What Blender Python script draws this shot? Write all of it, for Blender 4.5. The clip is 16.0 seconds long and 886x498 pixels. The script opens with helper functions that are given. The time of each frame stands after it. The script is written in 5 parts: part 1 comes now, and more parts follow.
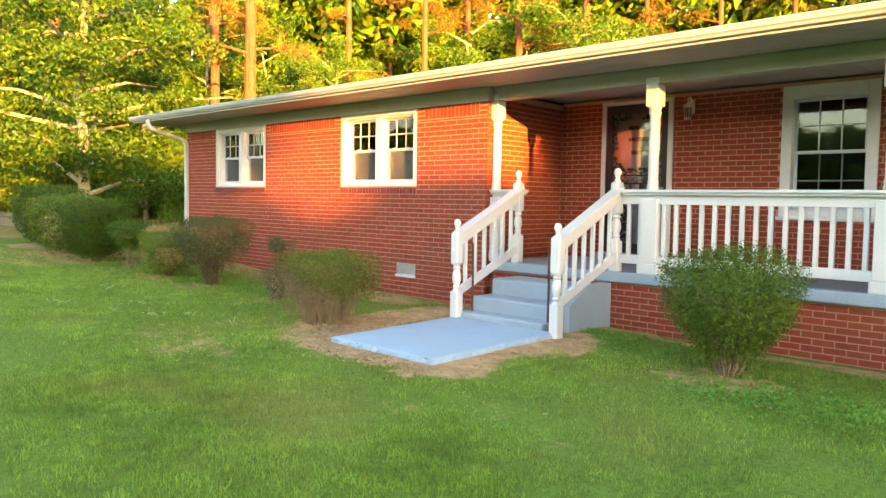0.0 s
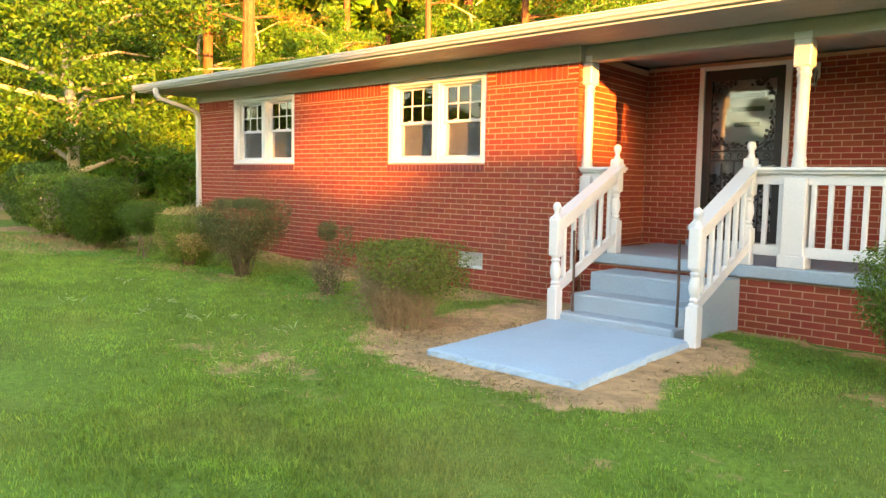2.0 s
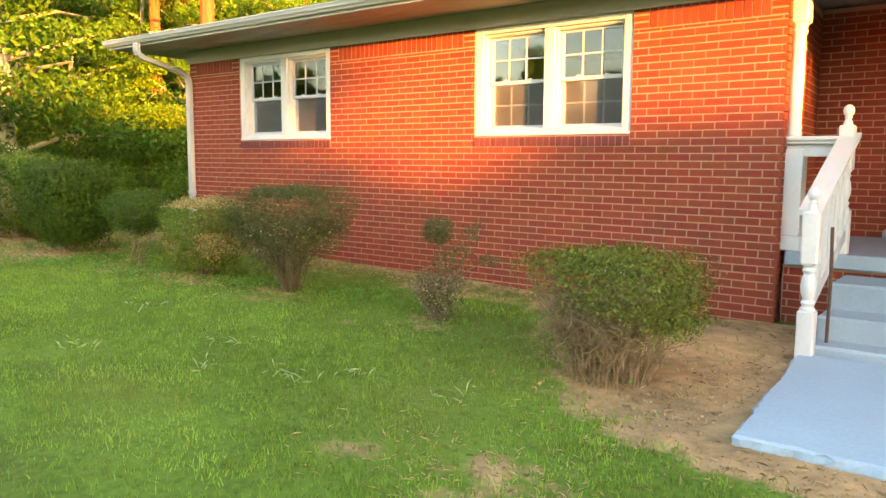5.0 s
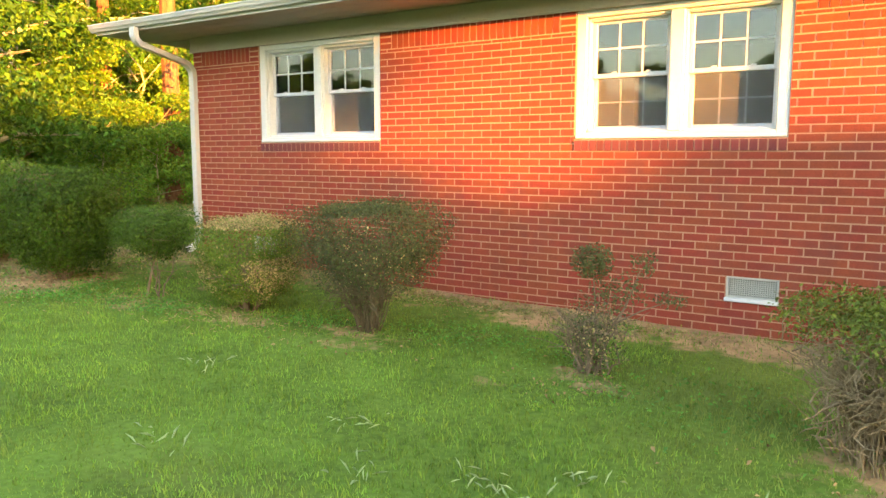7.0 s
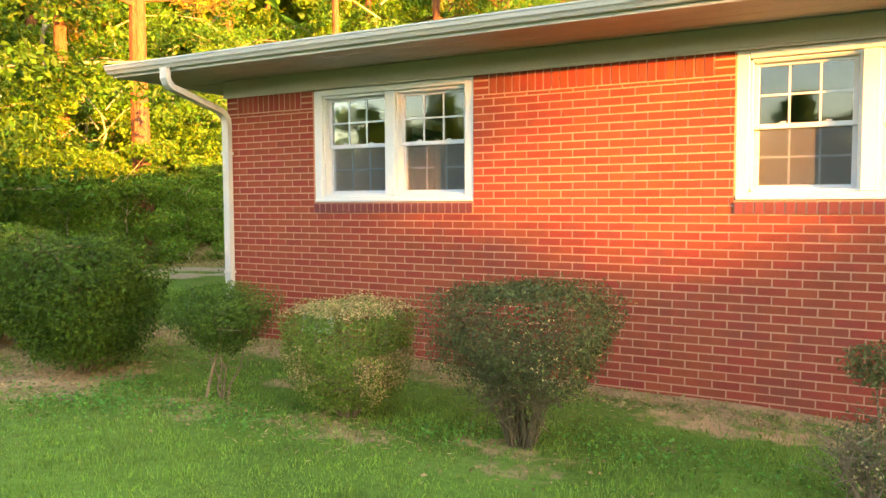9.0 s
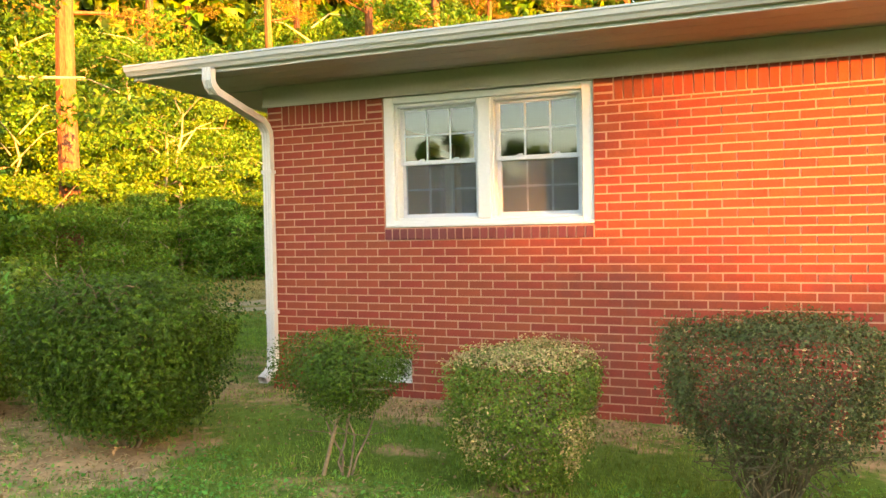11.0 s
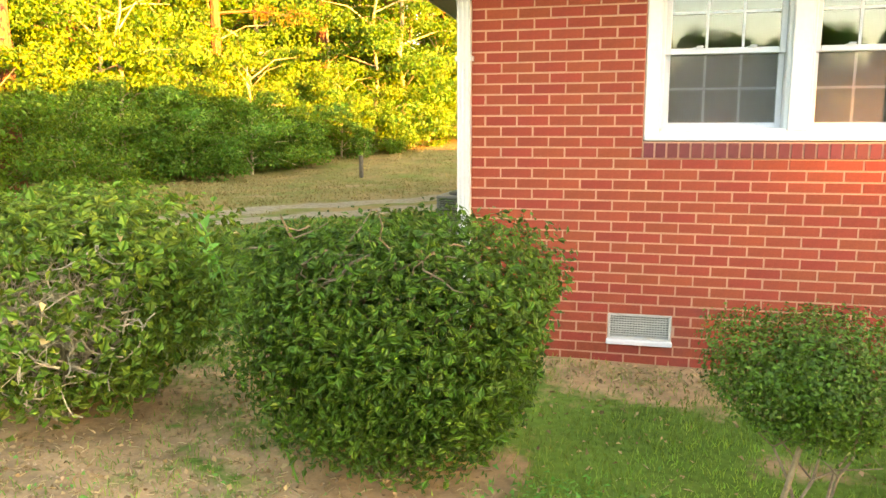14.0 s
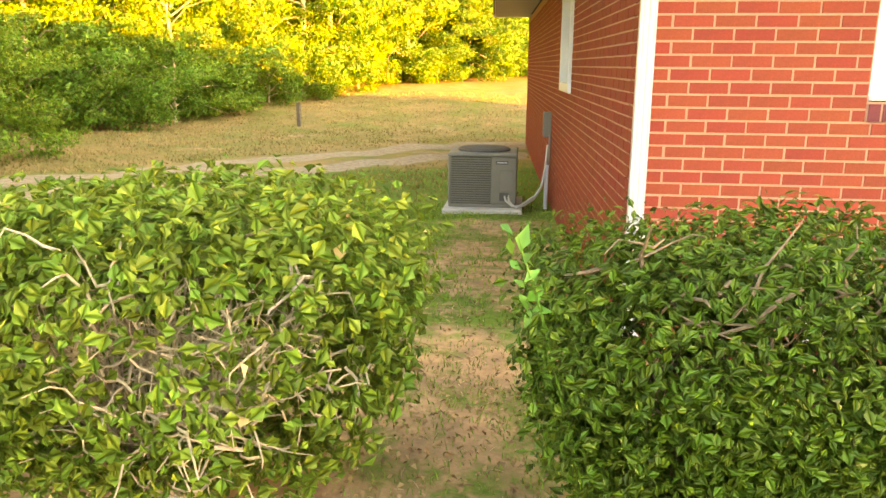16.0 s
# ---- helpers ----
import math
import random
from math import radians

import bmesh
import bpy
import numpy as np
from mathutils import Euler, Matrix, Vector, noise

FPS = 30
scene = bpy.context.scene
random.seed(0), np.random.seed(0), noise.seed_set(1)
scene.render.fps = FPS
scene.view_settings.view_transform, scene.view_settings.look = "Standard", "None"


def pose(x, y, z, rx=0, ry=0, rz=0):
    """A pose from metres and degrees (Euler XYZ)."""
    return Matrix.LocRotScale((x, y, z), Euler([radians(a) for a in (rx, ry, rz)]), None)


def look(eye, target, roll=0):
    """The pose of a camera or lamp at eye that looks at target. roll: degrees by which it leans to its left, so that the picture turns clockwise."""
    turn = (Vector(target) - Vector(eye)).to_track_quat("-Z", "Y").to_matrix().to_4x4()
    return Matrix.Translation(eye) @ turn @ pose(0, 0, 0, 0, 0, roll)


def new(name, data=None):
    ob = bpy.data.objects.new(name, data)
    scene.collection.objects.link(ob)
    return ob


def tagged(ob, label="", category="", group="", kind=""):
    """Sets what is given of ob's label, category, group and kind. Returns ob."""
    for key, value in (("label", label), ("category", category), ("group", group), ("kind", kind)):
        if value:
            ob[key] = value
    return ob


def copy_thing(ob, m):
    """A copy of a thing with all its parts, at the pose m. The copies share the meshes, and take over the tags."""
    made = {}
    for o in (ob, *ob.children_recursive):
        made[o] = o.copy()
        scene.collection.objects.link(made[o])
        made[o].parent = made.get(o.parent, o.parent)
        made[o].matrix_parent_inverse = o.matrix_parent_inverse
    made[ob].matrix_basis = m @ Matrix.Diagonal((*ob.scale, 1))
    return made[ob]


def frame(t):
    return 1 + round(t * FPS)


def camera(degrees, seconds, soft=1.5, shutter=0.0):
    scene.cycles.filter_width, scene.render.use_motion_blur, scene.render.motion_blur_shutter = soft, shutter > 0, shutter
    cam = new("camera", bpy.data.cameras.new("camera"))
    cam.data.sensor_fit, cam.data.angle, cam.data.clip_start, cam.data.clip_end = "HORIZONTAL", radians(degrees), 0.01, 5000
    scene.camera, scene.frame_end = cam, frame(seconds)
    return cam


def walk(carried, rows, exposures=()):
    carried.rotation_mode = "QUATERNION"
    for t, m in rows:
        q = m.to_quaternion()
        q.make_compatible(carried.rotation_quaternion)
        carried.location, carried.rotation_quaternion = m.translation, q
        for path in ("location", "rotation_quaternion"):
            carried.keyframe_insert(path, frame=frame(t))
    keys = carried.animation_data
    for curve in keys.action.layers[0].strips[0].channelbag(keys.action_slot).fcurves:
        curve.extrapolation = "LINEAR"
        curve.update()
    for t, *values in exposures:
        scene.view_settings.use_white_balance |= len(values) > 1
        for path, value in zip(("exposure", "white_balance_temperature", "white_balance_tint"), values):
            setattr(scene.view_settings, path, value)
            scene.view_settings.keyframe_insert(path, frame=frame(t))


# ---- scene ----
cam = camera(59.9, 16.0)
EXPOSURES = [(0.0, 3.92, 7700, 15), (4.5, 3.90, 8700, 18), (6.8, 4.08, 8000, 15), (8.5, 3.98, 8000, 15), (12.0, 4.17, 8700, 19), (13.2, 4.42, 8200, 18), (14.5, 4.82, 9800, 22), (16.0, 5.10, 11000, 28)]
PATH = [
    (0, (0.538, -0.149, 1.507), (-0.872, 1.264, 1.381), 0.9),
    (0.5, (0.098, -0.028, 1.526), (-1.319, 1.377, 1.395), 1.3),
    (1, (-0.361, -0.022, 1.521), (-1.765, 1.393, 1.371), 1.4),
    (1.5, (-0.836, 0.03, 1.502), (-2.221, 1.463, 1.336), 1.4),
    (2, (-1.305, 0.094, 1.489), (-2.674, 1.542, 1.31), 1.0),
    (2.5, (-1.791, 0.165, 1.518), (-3.137, 1.63, 1.312), 0.6),
    (3, (-2.322, 0.314, 1.494), (-3.653, 1.791, 1.274), 0.3),
    (3.5, (-2.831, 0.343, 1.488), (-4.135, 1.84, 1.245), 0.2),
    (4, (-3.338, 0.493, 1.476), (-4.616, 2.011, 1.228), 0.3),
    (4.5, (-3.82, 0.586, 1.475), (-5.081, 2.119, 1.233), 0.4),
    (4.7, (-4.046, 0.643, 1.463), (-5.297, 2.186, 1.228), 0.4),
    (6.8, (-6.11, 0.87, 1.566), (-7.223, 2.511, 1.303), -0.1),
    (7, (-6.333, 0.945, 1.577), (-7.434, 2.596, 1.329), 0.0),
    (7.5, (-6.808, 1.03, 1.64), (-7.872, 2.711, 1.439), 0.1),
    (8, (-7.287, 1.077, 1.701), (-8.327, 2.777, 1.531), -0.1),
    (8.5, (-7.746, 1.119, 1.708), (-8.756, 2.839, 1.56), -0.1),
    (8.7, (-7.95, 1.171, 1.712), (-8.948, 2.898, 1.572), -0.2),
    (11, (-10.259, 1.423, 1.679), (-10.994, 3.282, 1.627), -1.1),
    (11.5, (-10.68, 1.563, 1.771), (-11.392, 3.431, 1.699), -1.5),
    (12, (-11.101, 1.644, 1.737), (-11.793, 3.519, 1.658), -1.4),
    (12.5, (-11.482, 1.842, 1.751), (-12.178, 3.713, 1.62), -1.4),
    (13, (-12.115, 1.935, 1.782), (-12.722, 3.829, 1.571), -0.9),
    (13.5, (-12.712, 2.052, 1.803), (-13.226, 3.964, 1.523), -0.7),
    (14, (-13.134, 2.33, 1.82), (-13.612, 4.244, 1.493), -0.2),
    (14.5, (-13.574, 2.382, 1.847), (-14.005, 4.301, 1.487), -0.2),
    (15, (-13.973, 2.651, 1.867), (-14.349, 4.578, 1.485), 0.1),
    (15.5, (-14.404, 2.875, 1.869), (-14.702, 4.809, 1.455), 0.2),
    (16, (-14.805, 3.11, 1.863), (-15.012, 5.044, 1.397), 0.4),
]
walk(cam, [(t, look(eye, target, roll)) for t, eye, target, roll in PATH], EXPOSURES)

# ---- light ----
SUN_AZ, SUN_EL = 70.0, 5.2          # degrees: from -y towards +x, and above the horizon
sun_dir = Vector((math.sin(radians(SUN_AZ)) * math.cos(radians(SUN_EL)), -math.cos(radians(SUN_AZ)) * math.cos(radians(SUN_EL)), math.sin(radians(SUN_EL))))
world = bpy.data.worlds.new("evening_sky")
scene.world = world
world.use_nodes = True
wn, wl = world.node_tree.nodes, world.node_tree.links
sky = wn.new("ShaderNodeTexSky")
sky.sky_type, sky.sun_disc = "NISHITA", False
sky.sun_elevation, sky.sun_rotation = radians(SUN_EL), radians(180 - SUN_AZ)
sky.air_density, sky.dust_density, sky.ozone_density = 1.0, 0.7, 1.4
wn["Background"].inputs["Strength"].default_value = 0.135
wl.new(sky.outputs["Color"], wn["Background"].inputs["Color"])
sun_data = bpy.data.lights.new("sun", "SUN")
sun_data.energy, sun_data.angle, sun_data.color = 2.9, radians(0.5), (1.0, 0.45, 0.10)
sun = new("sun", sun_data)
sun.matrix_world = look(sun_dir * 100, (0, 0, 0))


# ---- mesh helpers ----
class Geo:
    """Collects plain mesh data for one part."""

    def __init__(self):
        self.v, self.f, self.smooth = [], [], False

    def add(self, verts, faces):
        n = len(self.v)
        self.v += [tuple(p) for p in verts]
        self.f += [tuple(i + n for i in f) for f in faces]
        return self

    def box(self, x0, y0, z0, x1, y1, z1, c=0.0, m=None):
        """A box, with chamfered edges where c is given."""
        x0, x1, y0, y1, z0, z1 = min(x0, x1), max(x0, x1), min(y0, y1), max(y0, y1), min(z0, z1), max(z0, z1)
        if c <= 0:
            vs = [(x, y, z) for z in (z0, z1) for y in (y0, y1) for x in (x0, x1)]
            fs = [(0, 2, 3, 1), (4, 5, 7, 6), (0, 1, 5, 4), (2, 6, 7, 3), (0, 4, 6, 2), (1, 3, 7, 5)]
        else:
            c = min(c, (x1 - x0) * 0.45, (y1 - y0) * 0.45, (z1 - z0) * 0.45)
            bm = bmesh.new()
            bmesh.ops.create_cube(bm, size=1)
            for v in bm.verts:
                v.co = ((x0 + x1) / 2 + v.co.x * (x1 - x0), (y0 + y1) / 2 + v.co.y * (y1 - y0), (z0 + z1) / 2 + v.co.z * (z1 - z0))
            bmesh.ops.bevel(bm, geom=bm.edges[:], offset=c, segments=1, affect="EDGES")
            bm.verts.index_update()
            vs, fs = [tuple(v.co) for v in bm.verts], [[v.index for v in f.verts] for f in bm.faces]
            bm.free()
        if m is not None:
            vs = [tuple(m @ Vector(p)) for p in vs]
        return self.add(vs, fs)

    def lathe(self, cx, cy, profile, n=16):
        """Turned about a vertical axis: profile of (radius, z), from below."""
        vs, fs = [], []
        for r, z in profile:
            vs += [(cx + r * math.cos(2 * math.pi * i / n), cy + r * math.sin(2 * math.pi * i / n), z) for i in range(n)]
        for k in range(len(profile) - 1):
            for i in range(n):
                j = (i + 1) % n
                fs.append((k * n + i, k * n + j, k * n + n + j, k * n + n + i))
        fs += [tuple(range(n))[::-1], tuple(range(len(vs) - n, len(vs)))]
        return self.add(vs, fs)

    def tube(self, pts, radii, n=7):
        pts = [Vector(p) for p in pts]
        radii = [radii] * len(pts) if not isinstance(radii, (list, tuple)) else list(radii)
        vs, fs = [], []
        for k, p in enumerate(pts):
            d = (pts[min(k + 1, len(pts) - 1)] - pts[max(k - 1, 0)]).normalized()
            a = d.orthogonal().normalized() if k == 0 else (a - d * a.dot(d)).normalized()
            b = d.cross(a)
            vs += [p + (a * math.cos(2 * math.pi * i / n) + b * math.sin(2 * math.pi * i / n)) * radii[k] for i in range(n)]
        for k in range(len(pts) - 1):
            for i in range(n):
                j = (i + 1) % n
                fs.append((k * n + i, k * n + j, k * n + n + j, k * n + n + i))
        fs += [tuple(range(n))[::-1], tuple(range(len(vs) - n, len(vs)))]
        return self.add(vs, fs)

    def sweep(self, profile, a, b, flat=False):
        """A closed profile of (y, z) run along x from a to b."""
        n = len(profile)
        vs = [(a, y, z) for y, z in profile] + [(b, y, z) for y, z in profile]
        fs = [(i, (i + 1) % n, n + (i + 1) % n, n + i) for i in range(n)] + [tuple(range(n))[::-1], tuple(range(n, 2 * n))]
        return self.add(vs, fs)


def link(name, me, material, parent=None, label=""):
    if material is not None:
        me.materials.append(material)
    ob = new(name, me)
    if parent is not None:
        ob.parent = parent
    return tagged(ob, label)


def part(name, geo, material, parent=None, label="", smooth=False):
    me = bpy.data.meshes.new(name)
    me.from_pydata(geo.v, [], geo.f)
    if smooth or geo.smooth:
        me.polygons.foreach_set("use_smooth", [True] * len(me.polygons))
        me.set_sharp_from_angle(angle=radians(38))
    me.update()
    return link(name, me, material, parent, label)


def array_mesh(name, verts, faces):
    """A mesh from arrays: verts (n, 3), faces (m, 3 or 4)."""
    verts, faces = np.asarray(verts, np.float32), np.asarray(faces, np.int32)
    me = bpy.data.meshes.new(name)
    k = faces.shape[1]
    me.vertices.add(len(verts)), me.loops.add(faces.size), me.polygons.add(len(faces))
    me.vertices.foreach_set("co", verts.ravel())
    me.loops.foreach_set("vertex_index", faces.ravel())
    me.polygons.foreach_set("loop_start", np.arange(0, faces.size, k, dtype=np.int32))
    me.update(calc_edges=True)
    return me


def thing(name, label, category, group="", at=None, kind=""):
    ob = tagged(new(name), label, category, group, kind)
    ob.empty_display_size = 0.1
    if at is not None:
        ob.matrix_basis = at
    return ob


# ---- materials ----
def material(name, colour, rough=0.6, vary=0.15, scale=6.0, fine=60.0, bump=0.15, distance=0.004, metal=0.0, stain=None, stain_amount=0.3,
             per_object=0.0, per_island=0.0, hue=0.0, stretch=(1, 1, 1), specular=0.5, translucent=0.0, rough_vary=0.12):
    m = bpy.data.materials.new(name)
    m.use_nodes = True
    nt = m.node_tree
    n, l = nt.nodes, nt.links
    p = n["Principled BSDF"]
    p.inputs["Metallic"].default_value, p.inputs["Specular IOR Level"].default_value = metal, specular
    co = n.new("ShaderNodeTexCoord")
    mp = n.new("ShaderNodeMapping")
    mp.inputs["Scale"].default_value = stretch
    l.new(co.outputs["Object"], mp.inputs["Vector"])
    big, small = n.new("ShaderNodeTexNoise"), n.new("ShaderNodeTexNoise")
    for t, s, d in ((big, scale, 4), (small, fine, 3)):
        t.inputs["Scale"].default_value, t.inputs["Detail"].default_value = s, d
        l.new(mp.outputs["Vector"], t.inputs["Vector"])
    add = n.new("ShaderNodeMath")
    add.operation = "ADD"
    l.new(big.outputs["Fac"], add.inputs[0]), l.new(small.outputs["Fac"], add.inputs[1])
    rng = n.new("ShaderNodeMapRange")
    rng.inputs["From Min"].default_value, rng.inputs["From Max"].default_value = 0.7, 1.3
    rng.inputs["To Min"].default_value, rng.inputs["To Max"].default_value = 1 - vary, 1 + vary
    l.new(add.outputs[0], rng.inputs["Value"])
    hsv = n.new("ShaderNodeHueSaturation")
    hsv.inputs["Color"].default_value = (*colour, 1)
    l.new(rng.outputs[0], hsv.inputs["Value"])
    out = hsv.outputs["Color"]
    source = None
    if per_object:
        source, amount = n.new("ShaderNodeObjectInfo").outputs["Random"], per_object
    elif per_island:
        source, amount = n.new("ShaderNodeNewGeometry").outputs["Random Per Island"], per_island
    if source is not None:
        h2 = n.new("ShaderNodeHueSaturation")
        r2 = n.new("ShaderNodeMapRange")
        r2.inputs["To Min"].default_value, r2.inputs["To Max"].default_value = 1 - amount, 1 + amount
        l.new(source, r2.inputs["Value"]), l.new(r2.outputs[0], h2.inputs["Value"]), l.new(out, h2.inputs["Color"])
        if hue:
            r3, w = n.new("ShaderNodeMapRange"), n.new("ShaderNodeTexWhiteNoise")
            w.noise_dimensions = "1D"
            l.new(source, w.inputs["W"])
            r3.inputs["To Min"].default_value, r3.inputs["To Max"].default_value = 0.5 - hue, 0.5 + hue
            l.new(w.outputs["Value"], r3.inputs["Value"]), l.new(r3.outputs[0], h2.inputs["Hue"])
        out = h2.outputs["Color"]
    if stain is not None:
        sn, ramp, mix = n.new("ShaderNodeTexNoise"), n.new("ShaderNodeMapRange"), n.new("ShaderNodeMix")
        sn.inputs["Scale"].default_value, sn.inputs["Detail"].default_value = scale * 0.45, 6
        l.new(mp.outputs["Vector"], sn.inputs["Vector"])
        ramp.inputs["From Min"].default_value, ramp.inputs["From Max"].default_value = 0.5, 0.72
        ramp.inputs["To Max"].default_value = stain_amount
        l.new(sn.outputs["Fac"], ramp.inputs["Value"])
        mix.data_type = "RGBA"
        l.new(ramp.outputs[0], mix.inputs["Factor"]), l.new(out, mix.inputs["A"])
        mix.inputs["B"].default_value = (*stain, 1)
        out = mix.outputs["Result"]
    l.new(out, p.inputs["Base Color"])
    rr = n.new("ShaderNodeMapRange")
    rr.inputs["To Min"].default_value, rr.inputs["To Max"].default_value = max(rough - rough_vary, 0.02), min(rough + rough_vary, 1)
    l.new(big.outputs["Fac"], rr.inputs["Value"]), l.new(rr.outputs[0], p.inputs["Roughness"])
    if bump:
        b = n.new("ShaderNodeBump")
        b.inputs["Strength"].default_value, b.inputs["Distance"].default_value = bump, distance
        l.new(add.outputs[0], b.inputs["Height"]), l.new(b.outputs["Normal"], p.inputs["Normal"])
    if translucent:
        tr, mx = n.new("ShaderNodeBsdfTranslucent"), n.new("ShaderNodeMixShader")
        l.new(out, tr.inputs["Color"])
        mx.inputs["Fac"].default_value = translucent
        l.new(p.outputs[0], mx.inputs[1]), l.new(tr.outputs[0], mx.inputs[2])
        l.new(mx.outputs[0], n["Material Output"].inputs["Surface"])
    return m


def glass_material(name, tint, gloss_ior, clear):
    """A pane: clear glass whose mirror share follows Fresnel."""
    m = bpy.data.materials.new(name)
    m.use_nodes = True
    n, l = m.node_tree.nodes, m.node_tree.links
    n.remove(n["Principled BSDF"])
    fr, gl, tr, mx = (n.new(k) for k in ("ShaderNodeFresnel", "ShaderNodeBsdfGlossy", "ShaderNodeBsdfTransparent", "ShaderNodeMixShader"))
    fr.inputs["IOR"].default_value = gloss_ior
    gl.inputs["Roughness"].default_value, gl.inputs["Color"].default_value = 0.015, (*tint, 1)
    tr.inputs["Color"].default_value = (clear, clear, clear, 1)
    wv = n.new("ShaderNodeTexNoise")
    wv.inputs["Scale"].default_value = 1.7
    b = n.new("ShaderNodeBump")
    b.inputs["Strength"].default_value, b.inputs["Distance"].default_value = 0.06, 0.02
    l.new(wv.outputs["Fac"], b.inputs["Height"]), l.new(b.outputs["Normal"], gl.inputs["Normal"])
    l.new(fr.outputs[0], mx.inputs["Fac"]), l.new(tr.outputs[0], mx.inputs[1]), l.new(gl.outputs[0], mx.inputs[2])
    l.new(mx.outputs[0], n["Material Output"].inputs["Surface"])
    return m


def screen_material(name, colour, open_share):
    """Woven mesh too fine to tell apart: part thread, part gap."""
    m = material(name, colour, 0.8, 0.08, 4, 60, 0.0)
    n, l = m.node_tree.nodes, m.node_tree.links
    tr, mx = n.new("ShaderNodeBsdfTransparent"), n.new("ShaderNodeMixShader")
    mx.inputs["Fac"].default_value = open_share
    l.new(n["Principled BSDF"].outputs[0], mx.inputs[1]), l.new(tr.outputs[0], mx.inputs[2])
    l.new(mx.outputs[0], n["Material Output"].inputs["Surface"])
    return m


SCREEN = screen_material("insect_screen_mesh", (0.20, 0.20, 0.21), 0.80)
BRICK = material("red_brick", (0.240, 0.043, 0.024), 0.8, 0.16, 9, 90, 0.5, 0.004, per_object=0.08, hue=0.006, stain=(0.175, 0.046, 0.036), stain_amount=0.55, specular=0.25)
BRICK_REST = material("red_brick_field", (0.240, 0.043, 0.024), 0.8, 0.16, 9, 90, 0.5, 0.004, per_island=0.08, hue=0.006, stain=(0.175, 0.046, 0.036), stain_amount=0.55, specular=0.25)
SILL_BRICK = material("dark_sill_brick", (0.15, 0.034, 0.034), 0.8, 0.18, 9, 90, 0.5, 0.004, per_object=0.14, hue=0.008, specular=0.25)
MORTAR = material("pale_mortar", (0.42, 0.225, 0.155), 0.9, 0.12, 8, 120, 0.5, 0.003, stain=(0.34, 0.18, 0.14), stain_amount=0.4, specular=0.2)
WHITE = material("white_paint", (0.56, 0.56, 0.58), 0.42, 0.05, 3, 40, 0.12, 0.002, stain=(0.62, 0.60, 0.55), stain_amount=0.3)
TRIM = material("white_vinyl", (0.48, 0.49, 0.55), 0.35, 0.03, 3, 50, 0.05, 0.001)
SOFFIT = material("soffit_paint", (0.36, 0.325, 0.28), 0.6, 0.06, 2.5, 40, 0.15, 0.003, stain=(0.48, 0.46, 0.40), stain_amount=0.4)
GUTTER = material("gutter_paint", (0.44, 0.44, 0.44), 0.35, 0.06, 3, 50, 0.05, 0.001, stain=(0.5, 0.48, 0.42), stain_amount=0.5)
BLUE = material("blue_grey_paint", (0.27, 0.38, 0.49), 0.8, 0.08, 2.2, 45, 0.3, 0.004, stain=(0.33, 0.37, 0.44), stain_amount=0.45, specular=0.2)
STEP = material("grey_blue_step_paint", (0.265, 0.335, 0.405), 0.6, 0.08, 3, 50, 0.25, 0.004, stain=(0.26, 0.29, 0.33), stain_amount=0.5)
RUST = material("rusted_iron", (0.10, 0.055, 0.04), 0.8, 0.35, 25, 120, 0.6, 0.003, metal=0.3)
IRON = material("black_iron", (0.018, 0.018, 0.02), 0.45, 0.2, 20, 90, 0.2, 0.002, metal=0.4)
DARK = material("dark_inside", (0.05, 0.05, 0.055), 0.9, 0.1, 1, 20, 0)
# the dimness of the rooms is put into this wall colour
ROOM = material("dimmed_room_wall", (0.09, 0.085, 0.08), 0.9, 0.06, 1, 20, 0)
SHINGLE = material("dark_shingles", (0.06, 0.055, 0.05), 0.9, 0.3, 6, 50, 0.6, 0.01, stretch=(1, 3, 3))
GLASS = glass_material("window_glass", (0.92, 0.96, 1.0), 1.62, 0.85)
VENT = material("galvanised_vent", (0.42, 0.41, 0.38), 0.5, 0.15, 20, 90, 0.2, 0.002, metal=0.1)
ACGREY = material("grey_enamel", (0.13, 0.12, 0.10), 0.5, 0.1, 5, 60, 0.1, 0.002, stain=(0.16, 0.14, 0.11), stain_amount=0.5)
COIL = material("dark_coil_fins", (0.055, 0.055, 0.05), 0.7, 0.15, 8, 120, 0.3, 0.003)
CONCRETE = material("concrete", (0.40, 0.38, 0.34), 0.9, 0.15, 6, 70, 0.5, 0.006, stain=(0.28, 0.25, 0.2), stain_amount=0.5)
BARK = material("pine_bark", (0.20, 0.088, 0.045), 0.95, 0.35, 5, 22, 0.9, 0.05, stretch=(1, 1, 0.3), specular=0.1)
PALE_BARK = material("pale_bark", (0.40, 0.33, 0.22), 0.9, 0.25, 5, 30, 0.6, 0.02, stretch=(1, 1, 0.4), specular=0.1)
TWIG = material("bare_twigs", (0.19, 0.135, 0.09), 0.9, 0.3, 12, 80, 0.5, 0.003, specular=0.1)


def leaf_material(name, colour, hue=0.03, spread=0.4, rough=0.4, translucent=0.3, specular=0.35):
    return material(name, colour, rough, 0.12, 5, 40, 0.0, per_island=spread, hue=hue, translucent=translucent, specular=specular)


